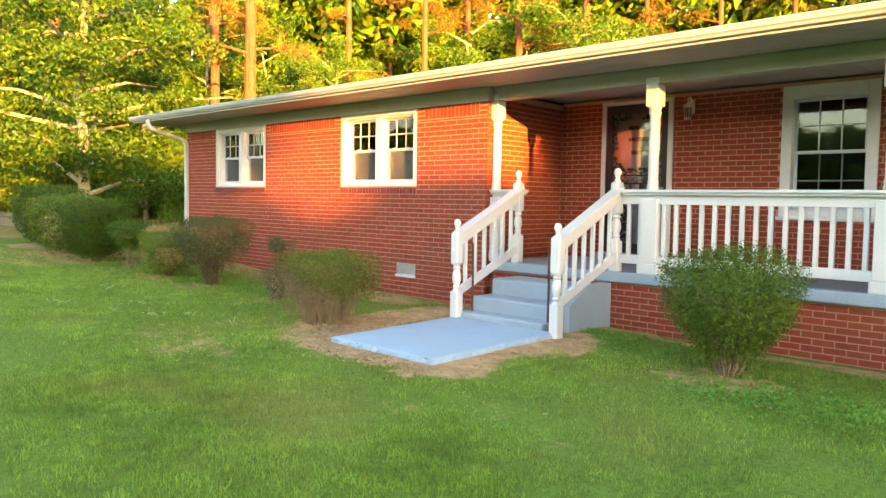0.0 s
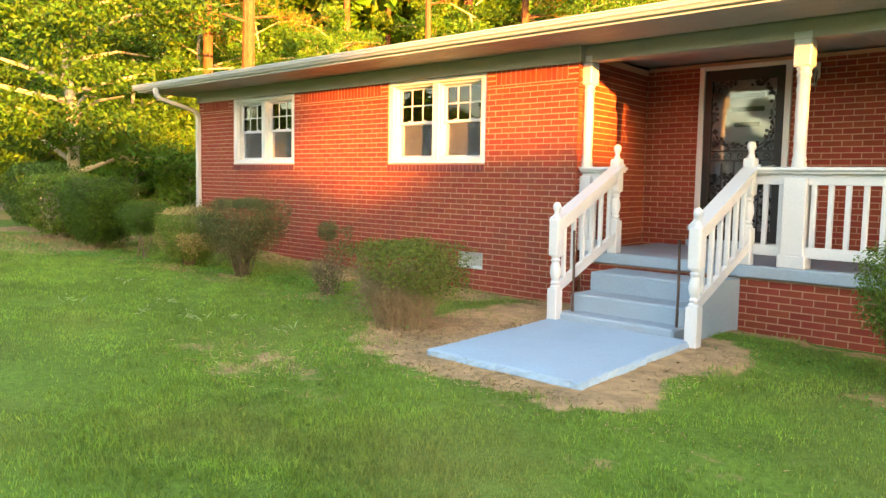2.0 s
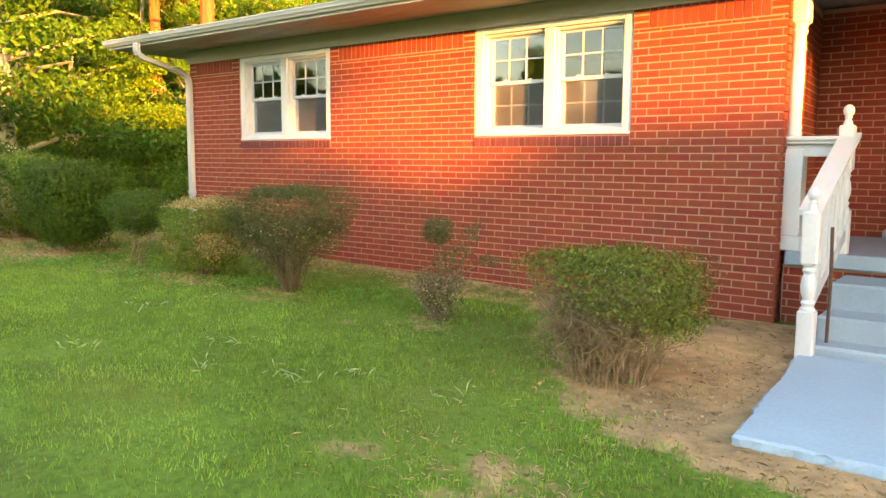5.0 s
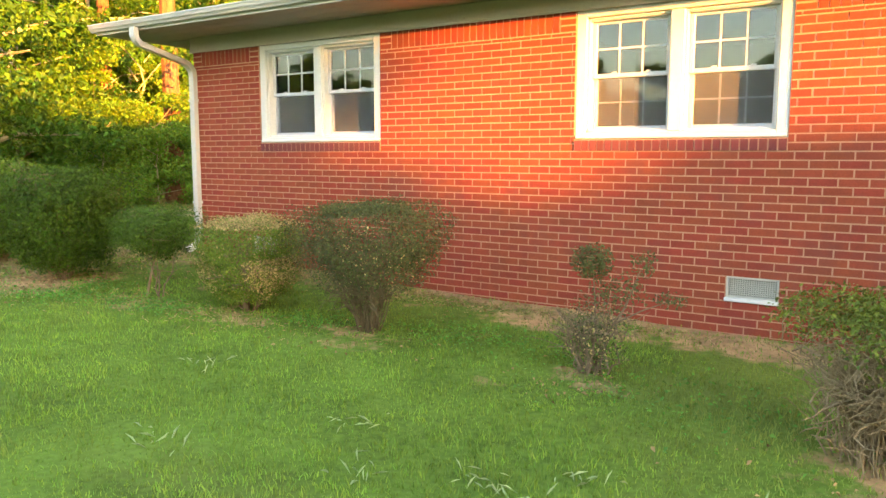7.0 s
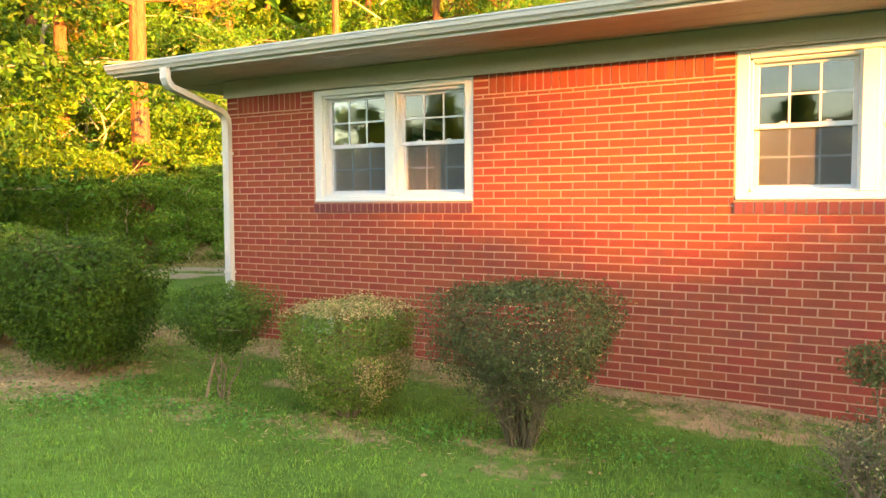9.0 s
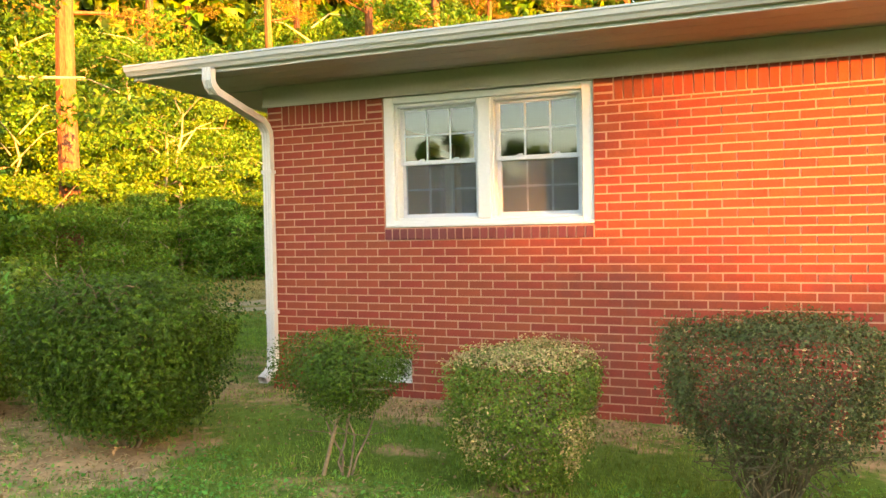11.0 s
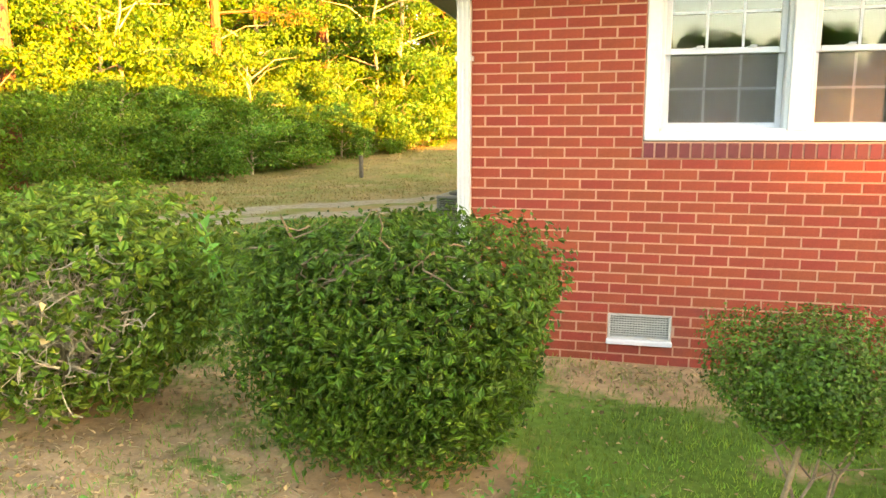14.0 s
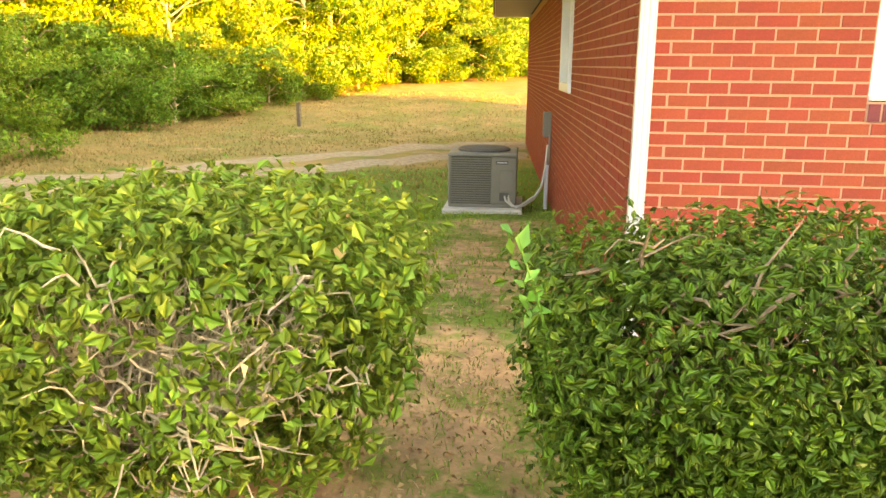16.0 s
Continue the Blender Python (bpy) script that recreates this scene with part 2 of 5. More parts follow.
LEAF_DARK = leaf_material("holly_leaf", (0.054, 0.108, 0.010), 0.02, 0.45, 0.42, 0.16, 0.20)
LEAF_MID = leaf_material("boxwood_leaf", (0.080, 0.142, 0.016), 0.025, 0.45, 0.45, 0.2, 0.18)
LEAF_LIME = leaf_material("fresh_shrub_leaf", (0.13, 0.20, 0.024), 0.03, 0.45, 0.45, 0.25, 0.25)
LEAF_FRESH = leaf_material("light_holly_leaf", (0.118, 0.188, 0.022), 0.03, 0.42, 0.45, 0.25, 0.18)
CLOD = material("dirt_clod", (0.36, 0.24, 0.15), 0.95, 0.3, 20, 90, 0.3)
LEAF_DULL = leaf_material("dull_shrub_leaf", (0.072, 0.088, 0.024), 0.03, 0.45, 0.5, 0.15, 0.25)
LEAF_DRY = leaf_material("dry_leaf", (0.43, 0.31, 0.14), 0.012, 0.4, 0.7, 0.15, 0.2)
LEAF_TREE = leaf_material("tree_leaf", (0.10, 0.22, 0.022), 0.03, 0.4, 0.5, 0.4)
# darker copy of the tree leaf: the spreading tree's shade is in the colour
LEAF_SHADE = leaf_material("shaded_tree_leaf", (0.072, 0.155, 0.016), 0.025, 0.45, 0.5, 0.42, 0.25)
LEAF_OLIVE = leaf_material("olive_shrub_leaf", (0.105, 0.138, 0.016), 0.03, 0.45, 0.45, 0.2, 0.25)
# yellower, lighter copy of the tree leaf: evening sun is in the colour
LEAF_SUNLIT = leaf_material("sunny_tree_leaf", (0.135, 0.245, 0.022), 0.035, 0.4, 0.5, 0.4)
NEEDLE = leaf_material("pine_needles", (0.26, 0.19, 0.03), 0.03, 0.35, 0.6, 0.3)
STRAW = material("dry_bank_grass", (0.28, 0.205, 0.08), 0.8, 0.35, 0.6, 5, 0.0, stain=(0.15, 0.155, 0.04), stain_amount=0.8, per_island=0.4, hue=0.02, translucent=0.2, specular=0.15)
BLADE = material("grass_blade", (0.158, 0.258, 0.036), 0.55, 0.40, 1.4, 7, 0.0, stain=(0.25, 0.25, 0.075), stain_amount=0.75, per_island=0.36, hue=0.025, translucent=0.3, specular=0.25)
WEED = leaf_material("weed_leaf", (0.10, 0.26, 0.035), 0.02, 0.3, 0.5, 0.3)


def ground_material():
    m = material("lawn_ground", (0.095, 0.16, 0.026), 0.95, 0.35, 1.3, 24, 0.6, 0.02, stain=(0.15, 0.15, 0.045), stain_amount=0.5, specular=0.1)
    n, l = m.node_tree.nodes, m.node_tree.links
    p = n["Principled BSDF"]
    grass = p.inputs["Base Color"].links[0].from_socket
    at, sep = n.new("ShaderNodeAttribute"), n.new("ShaderNodeSeparateColor")
    at.attribute_name = "cover"
    l.new(at.outputs["Color"], sep.inputs["Color"])
    co = n.new("ShaderNodeTexCoord")

    def tone(a, b, scale, detail=8):
        t, mix = n.new("ShaderNodeTexNoise"), n.new("ShaderNodeMix")
        t.inputs["Scale"].default_value, t.inputs["Detail"].default_value, t.inputs["Roughness"].default_value = scale, detail, 0.7
        l.new(co.outputs["Object"], t.inputs["Vector"])
        mix.data_type = "RGBA"
        r = n.new("ShaderNodeMapRange")
        r.inputs["From Min"].default_value, r.inputs["From Max"].default_value = 0.35, 0.65
        l.new(t.outputs["Fac"], r.inputs["Value"]), l.new(r.outputs[0], mix.inputs["Factor"])
        mix.inputs["A"].default_value, mix.inputs["B"].default_value = (*a, 1), (*b, 1)
        return mix.outputs["Result"]

    def over(base, top, amount, scale, width=0.18):
        t, s, r, mix = n.new("ShaderNodeTexNoise"), n.new("ShaderNodeMath"), n.new("ShaderNodeMapRange"), n.new("ShaderNodeMix")
        t.inputs["Scale"].default_value, t.inputs["Detail"].default_value, t.inputs["Roughness"].default_value = scale, 8, 0.65
        l.new(co.outputs["Object"], t.inputs["Vector"])
        s.operation = "ADD"
        l.new(t.outputs["Fac"], s.inputs[0]), l.new(amount, s.inputs[1])
        r.inputs["From Min"].default_value, r.inputs["From Max"].default_value = 0.86, 0.86 + width
        l.new(s.outputs[0], r.inputs["Value"])
        mix.data_type = "RGBA"
        l.new(r.outputs[0], mix.inputs["Factor"]), l.new(base, mix.inputs["A"]), l.new(top, mix.inputs["B"])
        return mix.outputs["Result"]

    c = over(grass, tone((0.33, 0.21, 0.085), (0.19, 0.15, 0.055), 1.6), sep.outputs["Blue"], 0.7, 0.3)
    c = over(c, tone((0.48, 0.30, 0.16), (0.22, 0.145, 0.08), 4.5, 12), sep.outputs["Red"], 5)
    c = over(c, tone((0.38, 0.30, 0.20), (0.23, 0.165, 0.10), 9), sep.outputs["Green"], 1.5)
    l.new(c, p.inputs["Base Color"])
    return m


GROUND = ground_material()

# ---- plan ----
Y0, XL, XR = 7.275, -14.24, -6.09          # front brick face; left and porch corners
YP, XP = 9.13, -6.28                       # porch back wall; inner corner
YB, XE = 21.3, 6.0                         # back of the house; its far end
ZT, ZS = 2.80, 2.97                        # top of the brick; soffit
EAVE_Y, EAVE_X = 6.50, -15.02
FLOOR = 0.735                              # porch floor
M = 0.0663                                 # brick course
SILL = 1.59
PAD = (-5.62, 4.36, -4.06, 6.27)
BUSHES = ((-2.34, 6.23, 0.60), (-6.50, 5.03, 0.5), (-8.22, 5.52, 0.3), (-10.14, 5.60, 0.5), (-11.42, 5.52, 0.45), (-12.46, 5.36, 0.4),
          (-14.12, 5.40, 0.72), (-16.06, 5.55, 0.95), (-18.7, 6.1, 0.9))
BASE_X, BASE_Z = (-40, -20, -14, -12.5, -10.5, -8, -6, -4, -1.4, 5, 40), (0.5, 0.32, 0.28, 0.25, 0.19, 0.14, 0.13, 0.08, 0.03, 0.0, 0.0)


def smooth(a, b, x):
    t = np.clip((x - a) / (b - a), 0, 1)
    return t * t * (3 - 2 * t)


def height(x, y):
    x, y = np.asarray(x, float), np.asarray(y, float)
    z = np.interp(x, BASE_X, BASE_Z)
    back = np.hypot(np.maximum(-22 - x, 0) * 0.75, np.maximum(y - 21.5, 0))
    z = z + 0.055 * np.maximum(back - 1.5, 0) ** 1.08 * smooth(0, 6, back) * (1 - smooth(60, 200, back))
    z = z + 0.012 * np.sin(x * 1.7 + y * 0.6) + 0.010 * np.sin(x * 0.7 - y * 2.1) + 0.006 * np.sin(x * 4.1 + 1) * np.sin(y * 3.7)
    z = z - 0.20 * smooth(7.5, 11.5, y) * smooth(-13.0, -14.5, x) * (1 - smooth(24, 34, y))
    inside = (x > PAD[0] - 0.5) & (x < PAD[2] + 0.5) & (y > PAD[1] - 0.4) & (y < 7.3)
    return np.where(inside, np.minimum(np.maximum(z, 0.11), 0.118), z)


def rect_gap(x, y, r):
    return np.hypot(np.maximum(np.maximum(r[0] - x, x - r[2]), 0), np.maximum(np.maximum(r[1] - y, y - r[3]), 0))


def bare_amount(x, y):
    b = 1 - smooth(0.12, 0.62, rect_gap(x, y, PAD) + 0.13 * np.sin(5 * x + 1) * np.sin(4 * y) + 0.07 * np.sin(13 * x) * np.sin(11 * y + x))
    b = np.maximum(b, (0.62 + 0.14 * np.sin(3.3 * x) * np.sin(1.7 * x + 5 * y)) * smooth(6.9, 7.2, y) * (y < 7.4) * (x > -14.4))
    b = np.maximum(b, 0.75 * (1 - smooth(0.05, 0.9, rect_gap(x, y, (-6.2, 4.75, -5.5, 6.8)))))
    for bx, by, r in BUSHES:
        d = np.hypot(x - bx, (y - by + 0.25) * 1.1) + 0.16 * np.sin(6 * x + 2 * y) * np.sin(7 * y - x + bx) + 0.08 * np.sin(17 * x) * np.sin(15 * y)
        b = np.maximum(b, (0.44 if bx > -13.5 else 0.74) * (1 - smooth(r * 0.5, r * 1.45, d)))
    b = np.maximum(b, 0.50 * (1 - smooth(0.1, 1.0, rect_gap(x, y, (-17.2, 4.3, -14.0, 5.6)))))
    b = np.maximum(b, 0.27 * smooth(14.5, 16.5, y))
    b = np.maximum(b, (0.46 + 0.16 * np.sin(2.3 * x) * np.sin(3.1 * y + x)) * smooth(6.0, 6.7, y) * (y < 7.4) * smooth(-6.0, -7.2, x) * (x > -14.4))
    for bx, by, r in ((-6.15, 3.36, 0.5), (-6.06, 2.96, 0.36), (-6.75, 3.1, 0.3), (-5.6, 3.3, 0.3), (-15.0, 7.0, 2.0), (-14.9, 8.8, 1.9), (-14.9, 10.4, 1.8), (-15.3, 6.2, 1.4), (-15.4, 9.6, 1.5), (-15.2, 11.6, 1.2), (-21.5, 18.5, 0.9), (-18.8, 20.5, 0.8), (-24.5, 17.5, 1.0), (-17.2, 24.5, 1.4), (-20.5, 22.0, 0.6), (-16.4, 19.0, 0.7), (-11.2, 5.2, 0.5), (-14.5, 4.7, 0.6), (-12.3, 5.9, 0.4)):
        b = np.maximum(b, 0.56 * (1 - smooth(0, r * 1.6, np.hypot(x - bx, (y - by) * 1.6))))
    for bx, by, r in ((-3.4, 3.45, 0.5), (-2.8, 3.75, 0.5), (-2.2, 3.55, 0.5), (-5.15, 3.05, 0.4), (-4.2, 3.7, 0.4), (-9.3, 5.95, 0.5), (-8.7, 4.95, 0.4)):
        b = np.maximum(b, 0.36 * (1 - smooth(0, r * 1.8, np.hypot(x - bx, (y - by) * 1.6))))
    return b


def gravel_amount(x, y):
    """Two gravel wheel tracks with worn grass between them."""
    centre = np.interp(x, (-60, -40, -26, -22, -20, -18.5, -17, -15, -10), (2.0, 5.0, 9.5, 12.4, 15.4, 17.2, 18.6, 19.6, 20.6))
    d = (y - centre + 0.25 * np.sin(0.9 * x)) * 0.68 + 0.12 * np.sin(3.1 * x + 1.7 * y)
    ruts = np.exp(-((d - 0.85) / 0.42) ** 4) + np.exp(-((d + 0.75) / 0.40) ** 4)
    return 0.80 * np.clip(ruts + 0.35 * np.exp(-(d / 1.2) ** 4), 0, 1) * (x < -14.8)


def dry_amount(x, y):
    return 0.6 * np.maximum(smooth(14.5, 16.5, y - 0.35 * (x + 18)), smooth(-19.0, -23, x)) * (1 - 0.4 * smooth(60, 90, np.hypot(x, y)))


# ---- ground ----
def line_steps(parts):
    return np.unique(np.concatenate([np.arange(a, b, s) for a, b, s in parts]).round(4))


gx = line_steps(((-900, -120, 60), (-120, -42, 6), (-42, -19, 0.7), (-19, 4, 0.13), (4, 30, 2), (30, 120, 10), (120, 901, 60)))
gy = line_steps(((-900, -120, 60), (-120, -20, 8), (-20, -3, 1), (-3, 7.5, 0.13), (7.5, 20, 0.35), (20, 45, 1.0), (45, 120, 8), (120, 901, 60)))
X, Y = np.meshgrid(gx, gy)
nx, ny = len(gx), len(gy)
ii = (np.arange(ny - 1)[:, None] * nx + np.arange(nx - 1)[None, :]).ravel()
ground_mesh = array_mesh("ground", np.stack([X.ravel(), Y.ravel(), height(X, Y).ravel()], 1), np.stack([ii, ii + 1, ii + nx + 1, ii + nx], 1))
ground_mesh.polygons.foreach_set("use_smooth", [True] * len(ground_mesh.polygons))
cover = np.ones((nx * ny, 4), np.float32)
cover[:, 0], cover[:, 1], cover[:, 2] = bare_amount(X, Y).ravel(), gravel_amount(X, Y).ravel(), dry_amount(X, Y).ravel()
ground_mesh.attributes.new("cover", "FLOAT_COLOR", "POINT").data.foreach_set("color", cover.ravel())
ground = link("ground", ground_mesh, GROUND)
tagged(ground, "mown green lawn with bare dirt patches and a gravel track", "ground", kind="structure")


# ---- brick walls ----
FRAC = {}


def brick_mesh(length, tall, deep=0.012, mat_=None):
    """One brick face with small worn edges, lying along x, its face to -y."""
    key = (round(length, 3), round(tall, 3), deep)
    if key not in FRAC:
        g, c = Geo(), 0.0035
        g.add([(0, deep, 0), (length, deep, 0), (length, deep, tall), (0, deep, tall), (c, -0.001, c), (length - c, -0.001, c), (length - c, -0.001, tall - c), (c, -0.001, tall - c)],
              [(4, 5, 6, 7), (0, 1, 5, 4), (1, 2, 6, 5), (2, 3, 7, 6), (3, 0, 4, 7)])
        me = bpy.data.meshes.new("brick")
        me.from_pydata(g.v, [], g.f)
        me.materials.append(mat_ or BRICK)
        FRAC[key] = me
    return FRAC[key]


def free_spans(u0, u1, z0, z1, holes):
    spans = [(u0, u1)]
    for a, b, c, d in holes:
        if c < z1 - 0.005 and d > z0 + 0.005:
            spans = [s for p, q in spans for s in ((p, min(q, a)), (max(p, b), q)) if s[1] - s[0] > 0.03]
    return spans


def lay_bricks(u0, u1, z0, z1, holes, phase=0.0, module=0.2035, rng=None):
    """Running bond: rows of (u, z, length, tall)."""
    out, joint = [], 0.0056
    k0, k1 = math.floor((z0 - SILL) / M), math.ceil((z1 - SILL) / M)
    for k in range(k0, k1):
        za, zb = max(SILL + k * M, z0), min(SILL + (k + 1) * M, z1)
        if zb - za < 0.02:
            continue
        for p, q in free_spans(u0, u1, za, zb, holes):
            s = math.floor((p - phase) / module) * module + phase + (module / 2 if k % 2 else 0) - module
            while s < q:
                a, b = max(s, p), min(s + module, q)
                if b - a > 0.03:
                    out.append((a + joint / 2 * (a > p), za + joint / 2, b - a - joint, zb - za - joint))
                s += module
    return out


def brick_wall(wall, bricks, place, near=None, rng=random.Random(3)):
    """Bricks on a wall; those inside the near stretch are parts of their own, the rest is one joined part. place maps (u, depth, z)."""
    vs, fs, singles = [], [], 0
    for u, z, length, tall in bricks:
        du, dz, dd = rng.uniform(-0.0012, 0.0012), rng.uniform(-0.001, 0.001), rng.uniform(-0.0012, 0.0012)
        if near is not None and singles < 300 and near(u, z):
            ob = new("brick", brick_mesh(length, tall))
            ob.parent = wall
            ob.matrix_basis = place @ Matrix.Translation((u + du, dd, z + dz))
            singles += 1
            continue
        me = brick_mesh(length, tall)
        n = len(vs)
        vs += [place @ Vector((v.co.x + u + du, v.co.y + dd, v.co.z + z + dz)) for v in me.vertices]
        fs += [tuple(i + n for i in p.vertices) for p in me.polygons]
    me = bpy.data.meshes.new("bricks")
    me.from_pydata(vs, [], fs)
    tagged(link("bricks", me, BRICK_REST, wall), kind="stuff")


def wall_core(name, label, u0, u1, z0, z1, holes, thick, place, deep=0.0035):
    """The mortar bed behind the bricks, with its openings cut through."""
    g = Geo()
    us = sorted({u0, u1, *[h for a, b, c, d in holes for h in (a, b)]})
    zs = sorted({z0, z1, *[h for a, b, c, d in holes for h in (max(c, z0), min(d, z1))]})
    for a, b in zip(us, us[1:]):
        run = None
        for c, d in zip(zs, zs[1:]):
            um, zm = (a + b) / 2, (c + d) / 2
            if any(p < um < q and r < zm < s for p, q, r, s in holes):
                if run:
                    g.box(a, deep, run[0], b, thick, run[1], m=place)
                run = None
            else:
                run = (run[0], d) if run else (c, d)
        if run:
            g.box(a, deep, run[0], b, thick, run[1], m=place)
    return tagged(part(name, g, MORTAR), label, "wall", kind="structure")


W1 = (-13.095, -11.333, 1.694, 2.77)
W2 = (-9.165, -7.420, 1.694, 2.77)
V1 = (-13.274, -12.875, 0.395, 0.598)
V2 = (-7.825, -7.425, 0.395, 0.598)
DOOR = (-5.585, -4.50, FLOOR, 2.90)
PW = (-3.105, -2.06, 1.37, 2.90)
front_place = Matrix.Translation((0, Y0, 0))
HEAD = SILL + 15.5 * M


def rows_of(u0, u1, z0, tall, module=0.0707, joint=0.0058):
    """Upright bricks side by side."""
    n = max(1, round((u1 - u0) / module))
    w = (u1 - u0) / n
    return [(u0 + i * w + joint / 2, z0 + joint / 2, w - joint, tall - joint) for i in range(n)]


front_wall = wall_core("wall_front", "red brick house wall with pale mortar joints", XL, XR - 0.03, -0.3, ZT + 0.1, [(*W1[:2], W1[2], ZT + 0.1), (*W2[:2], W2[2], ZT + 0.1), V1, V2], 0.24, front_place)
no_brick = [(W1[0], W1[1], SILL, ZT), (W2[0], W2[1], SILL, ZT), V1, V2]
front_bricks = lay_bricks(XL, XR, 0.0, HEAD, no_brick, phase=0.06)
for a, b in ((XL, W1[0]), (W1[1], W2[0]), (W2[1], XR)):
    tall = ZT - HEAD
    for side, e in ((a, 0.155), (b - 0.155, 0.155)):
        front_bricks += [(side + 0.005, HEAD + i * tall / 3 + 0.005, e - 0.010, tall / 3 - 0.0105) for i in range(3)]
    front_bricks += rows_of(a + 0.155, b - 0.155, HEAD, tall)
brick_wall(front_wall, front_bricks, front_place, near=lambda u, z: u < -11.9 and z > 0.62)
for a, b, c, d in (W1, W2):
    sill = tagged(new("brick_window_sill"), "projecting sill of upright dark red bricks under the window", "window sill", "brick window sills", "structure")
    g = Geo()
    tilt = Matrix.Translation((0, Y0, 0))
    g.box(a, -0.004, SILL + 0.006, b, 0.02, W1[2] - 0.012, m=tilt)
    part("mortar_bed", g, MORTAR, sill)
    for u, z, w, h in rows_of(a, b, SILL, W1[2] - SILL - 0.004):
        me = brick_mesh(w, h, 0.06, SILL_BRICK)
        ob = new("brick", me)
        ob.parent, ob.matrix_basis = sill, Matrix.Translation((u, Y0 - 0.010 + random.uniform(-0.002, 0.002), z))

SKEW = 2.4                                 # degrees by which the end wall stands out of square
side_turn = Matrix.Translation((XL, Y0, 0)) @ pose(0, 0, 0, 0, 0, SKEW) @ Matrix.Translation((-XL, -Y0, 0))
side_place = side_turn @ Matrix.Translation((XL, 0, 0)) @ pose(0, 0, 0, 0, 0, -90)        # local x runs along -y
side_window = (-11.95, -10.86, 1.60, 2.78)
BACK_DX = (YB + 0.85 - EAVE_Y) * math.tan(radians(SKEW))
side_wall = wall_core("wall_side", "red brick end wall of the house in shade", -YB, -Y0 - 0.24, -0.3, ZT + 0.1, [(*side_window[:3], ZT + 0.1)], 0.24, side_place)
side_bricks = lay_bricks(-YB, -Y0, 0.05, ZT, [(*side_window[:2], side_window[2], ZT)], phase=0.03)
brick_wall(side_wall, side_bricks, side_place, near=lambda u, z: u > -8.9)

flank_angle = math.degrees(math.atan2(YP - Y0, XP - XR))
flank_place = Matrix.Translation((XR, Y0, 0)) @ pose(0, 0, 0, 0, 0, flank_angle)
flank_len = math.hypot(YP - Y0, XP - XR)
flank = wall_core("wall_porch_flank", "red brick return wall beside the porch", 0.245, flank_len, -0.3, ZT + 0.12, [], 0.2, flank_place)
brick_wall(flank, lay_bricks(0.005, flank_len - 0.005, 0.5, ZT + 0.05, [], phase=0.11) + lay_bricks(0.005, 0.12, 0.0, 0.5, [], phase=0.11), flank_place, near=lambda u, z: True)

porch_place = Matrix.Translation((0, YP, 0))
porch_wall = wall_core("wall_porch", "red brick porch wall around the front door", XP, XE, -0.3, ZT + 0.14, [DOOR, PW], 0.24, porch_place)
brick_wall(porch_wall, lay_bricks(XP, 2.2, 0.6, ZT + 0.1, [DOOR, PW], phase=0.02), porch_place, near=lambda u, z: u < -2.9)

base_place = Matrix.Translation((0, 7.40, 0))
base_wall = wall_core("wall_porch_base", "low red brick base wall under the porch slab", -6.082, 2.2, -0.3, FLOOR - 0.12, [], 0.2, base_place)
brick_wall(base_wall, lay_bricks(-6.075, 2.2, -0.1, FLOOR - 0.12, [], phase=0.07), base_place, near=lambda u, z: u < -0.8)

# unseen outer walls, floor and ceiling that close the house
shell = Geo()
shell.box(XL - 0.55, YB, -0.3, XE, YB + 0.24, ZT + 0.1)
shell.box(XE, YP, -0.3, XE + 0.24, YB + 0.24, ZT + 0.1)
tagged(part("wall_back", shell, BRICK_REST), "plain brick back walls of the house", "wall", kind="structure")
# assumed inner walls and floor, coloured dark so the panes look dim
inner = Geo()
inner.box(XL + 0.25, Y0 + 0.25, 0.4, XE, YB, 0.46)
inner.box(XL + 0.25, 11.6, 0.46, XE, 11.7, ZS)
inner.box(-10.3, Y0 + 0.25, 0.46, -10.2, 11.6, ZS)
tagged(part("inner_walls", inner, ROOM), "plain assumed inner walls and floor, coloured dark for dim rooms", "wall", kind="structure")

# ---- roof, eaves, gutter ----
g = Geo()
ridge_y, slope = (EAVE_Y + YB + 0.85) / 2, 0.19
half = ridge_y - EAVE_Y
rx0, rz = EAVE_X + half, ZS + 0.10 + half * slope
ex1, ey1 = XE + 0.9, YB + 0.85
top = [(EAVE_X, EAVE_Y, ZS + 0.10), (ex1, EAVE_Y, ZS + 0.10), (ex1, ey1, ZS + 0.10), (EAVE_X - BACK_DX, ey1, ZS + 0.10), (rx0, ridge_y, rz), (ex1, ridge_y, rz)]
low = [(x, y, z - 0.045) for x, y, z in top]
g.add(top + low, [(0, 1, 5, 4), (2, 3, 4, 5), (3, 0, 4), (1, 2, 5), (6, 10, 11, 7), (8, 11, 10, 9), (9, 10, 6), (7, 11, 8), (0, 6, 7, 1), (1, 7, 8, 2), (2, 8, 9, 3), (3, 9, 6, 0)])
tagged(part("roof", g, SHINGLE), "low hip roof of dark asphalt shingles", "roof", kind="structure")
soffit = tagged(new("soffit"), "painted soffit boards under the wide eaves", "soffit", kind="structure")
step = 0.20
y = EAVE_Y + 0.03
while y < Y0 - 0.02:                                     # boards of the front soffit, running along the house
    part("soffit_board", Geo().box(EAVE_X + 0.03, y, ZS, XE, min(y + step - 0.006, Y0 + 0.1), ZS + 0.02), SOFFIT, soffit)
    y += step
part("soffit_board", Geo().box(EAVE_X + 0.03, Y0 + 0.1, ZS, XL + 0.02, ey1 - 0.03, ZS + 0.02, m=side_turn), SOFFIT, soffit)
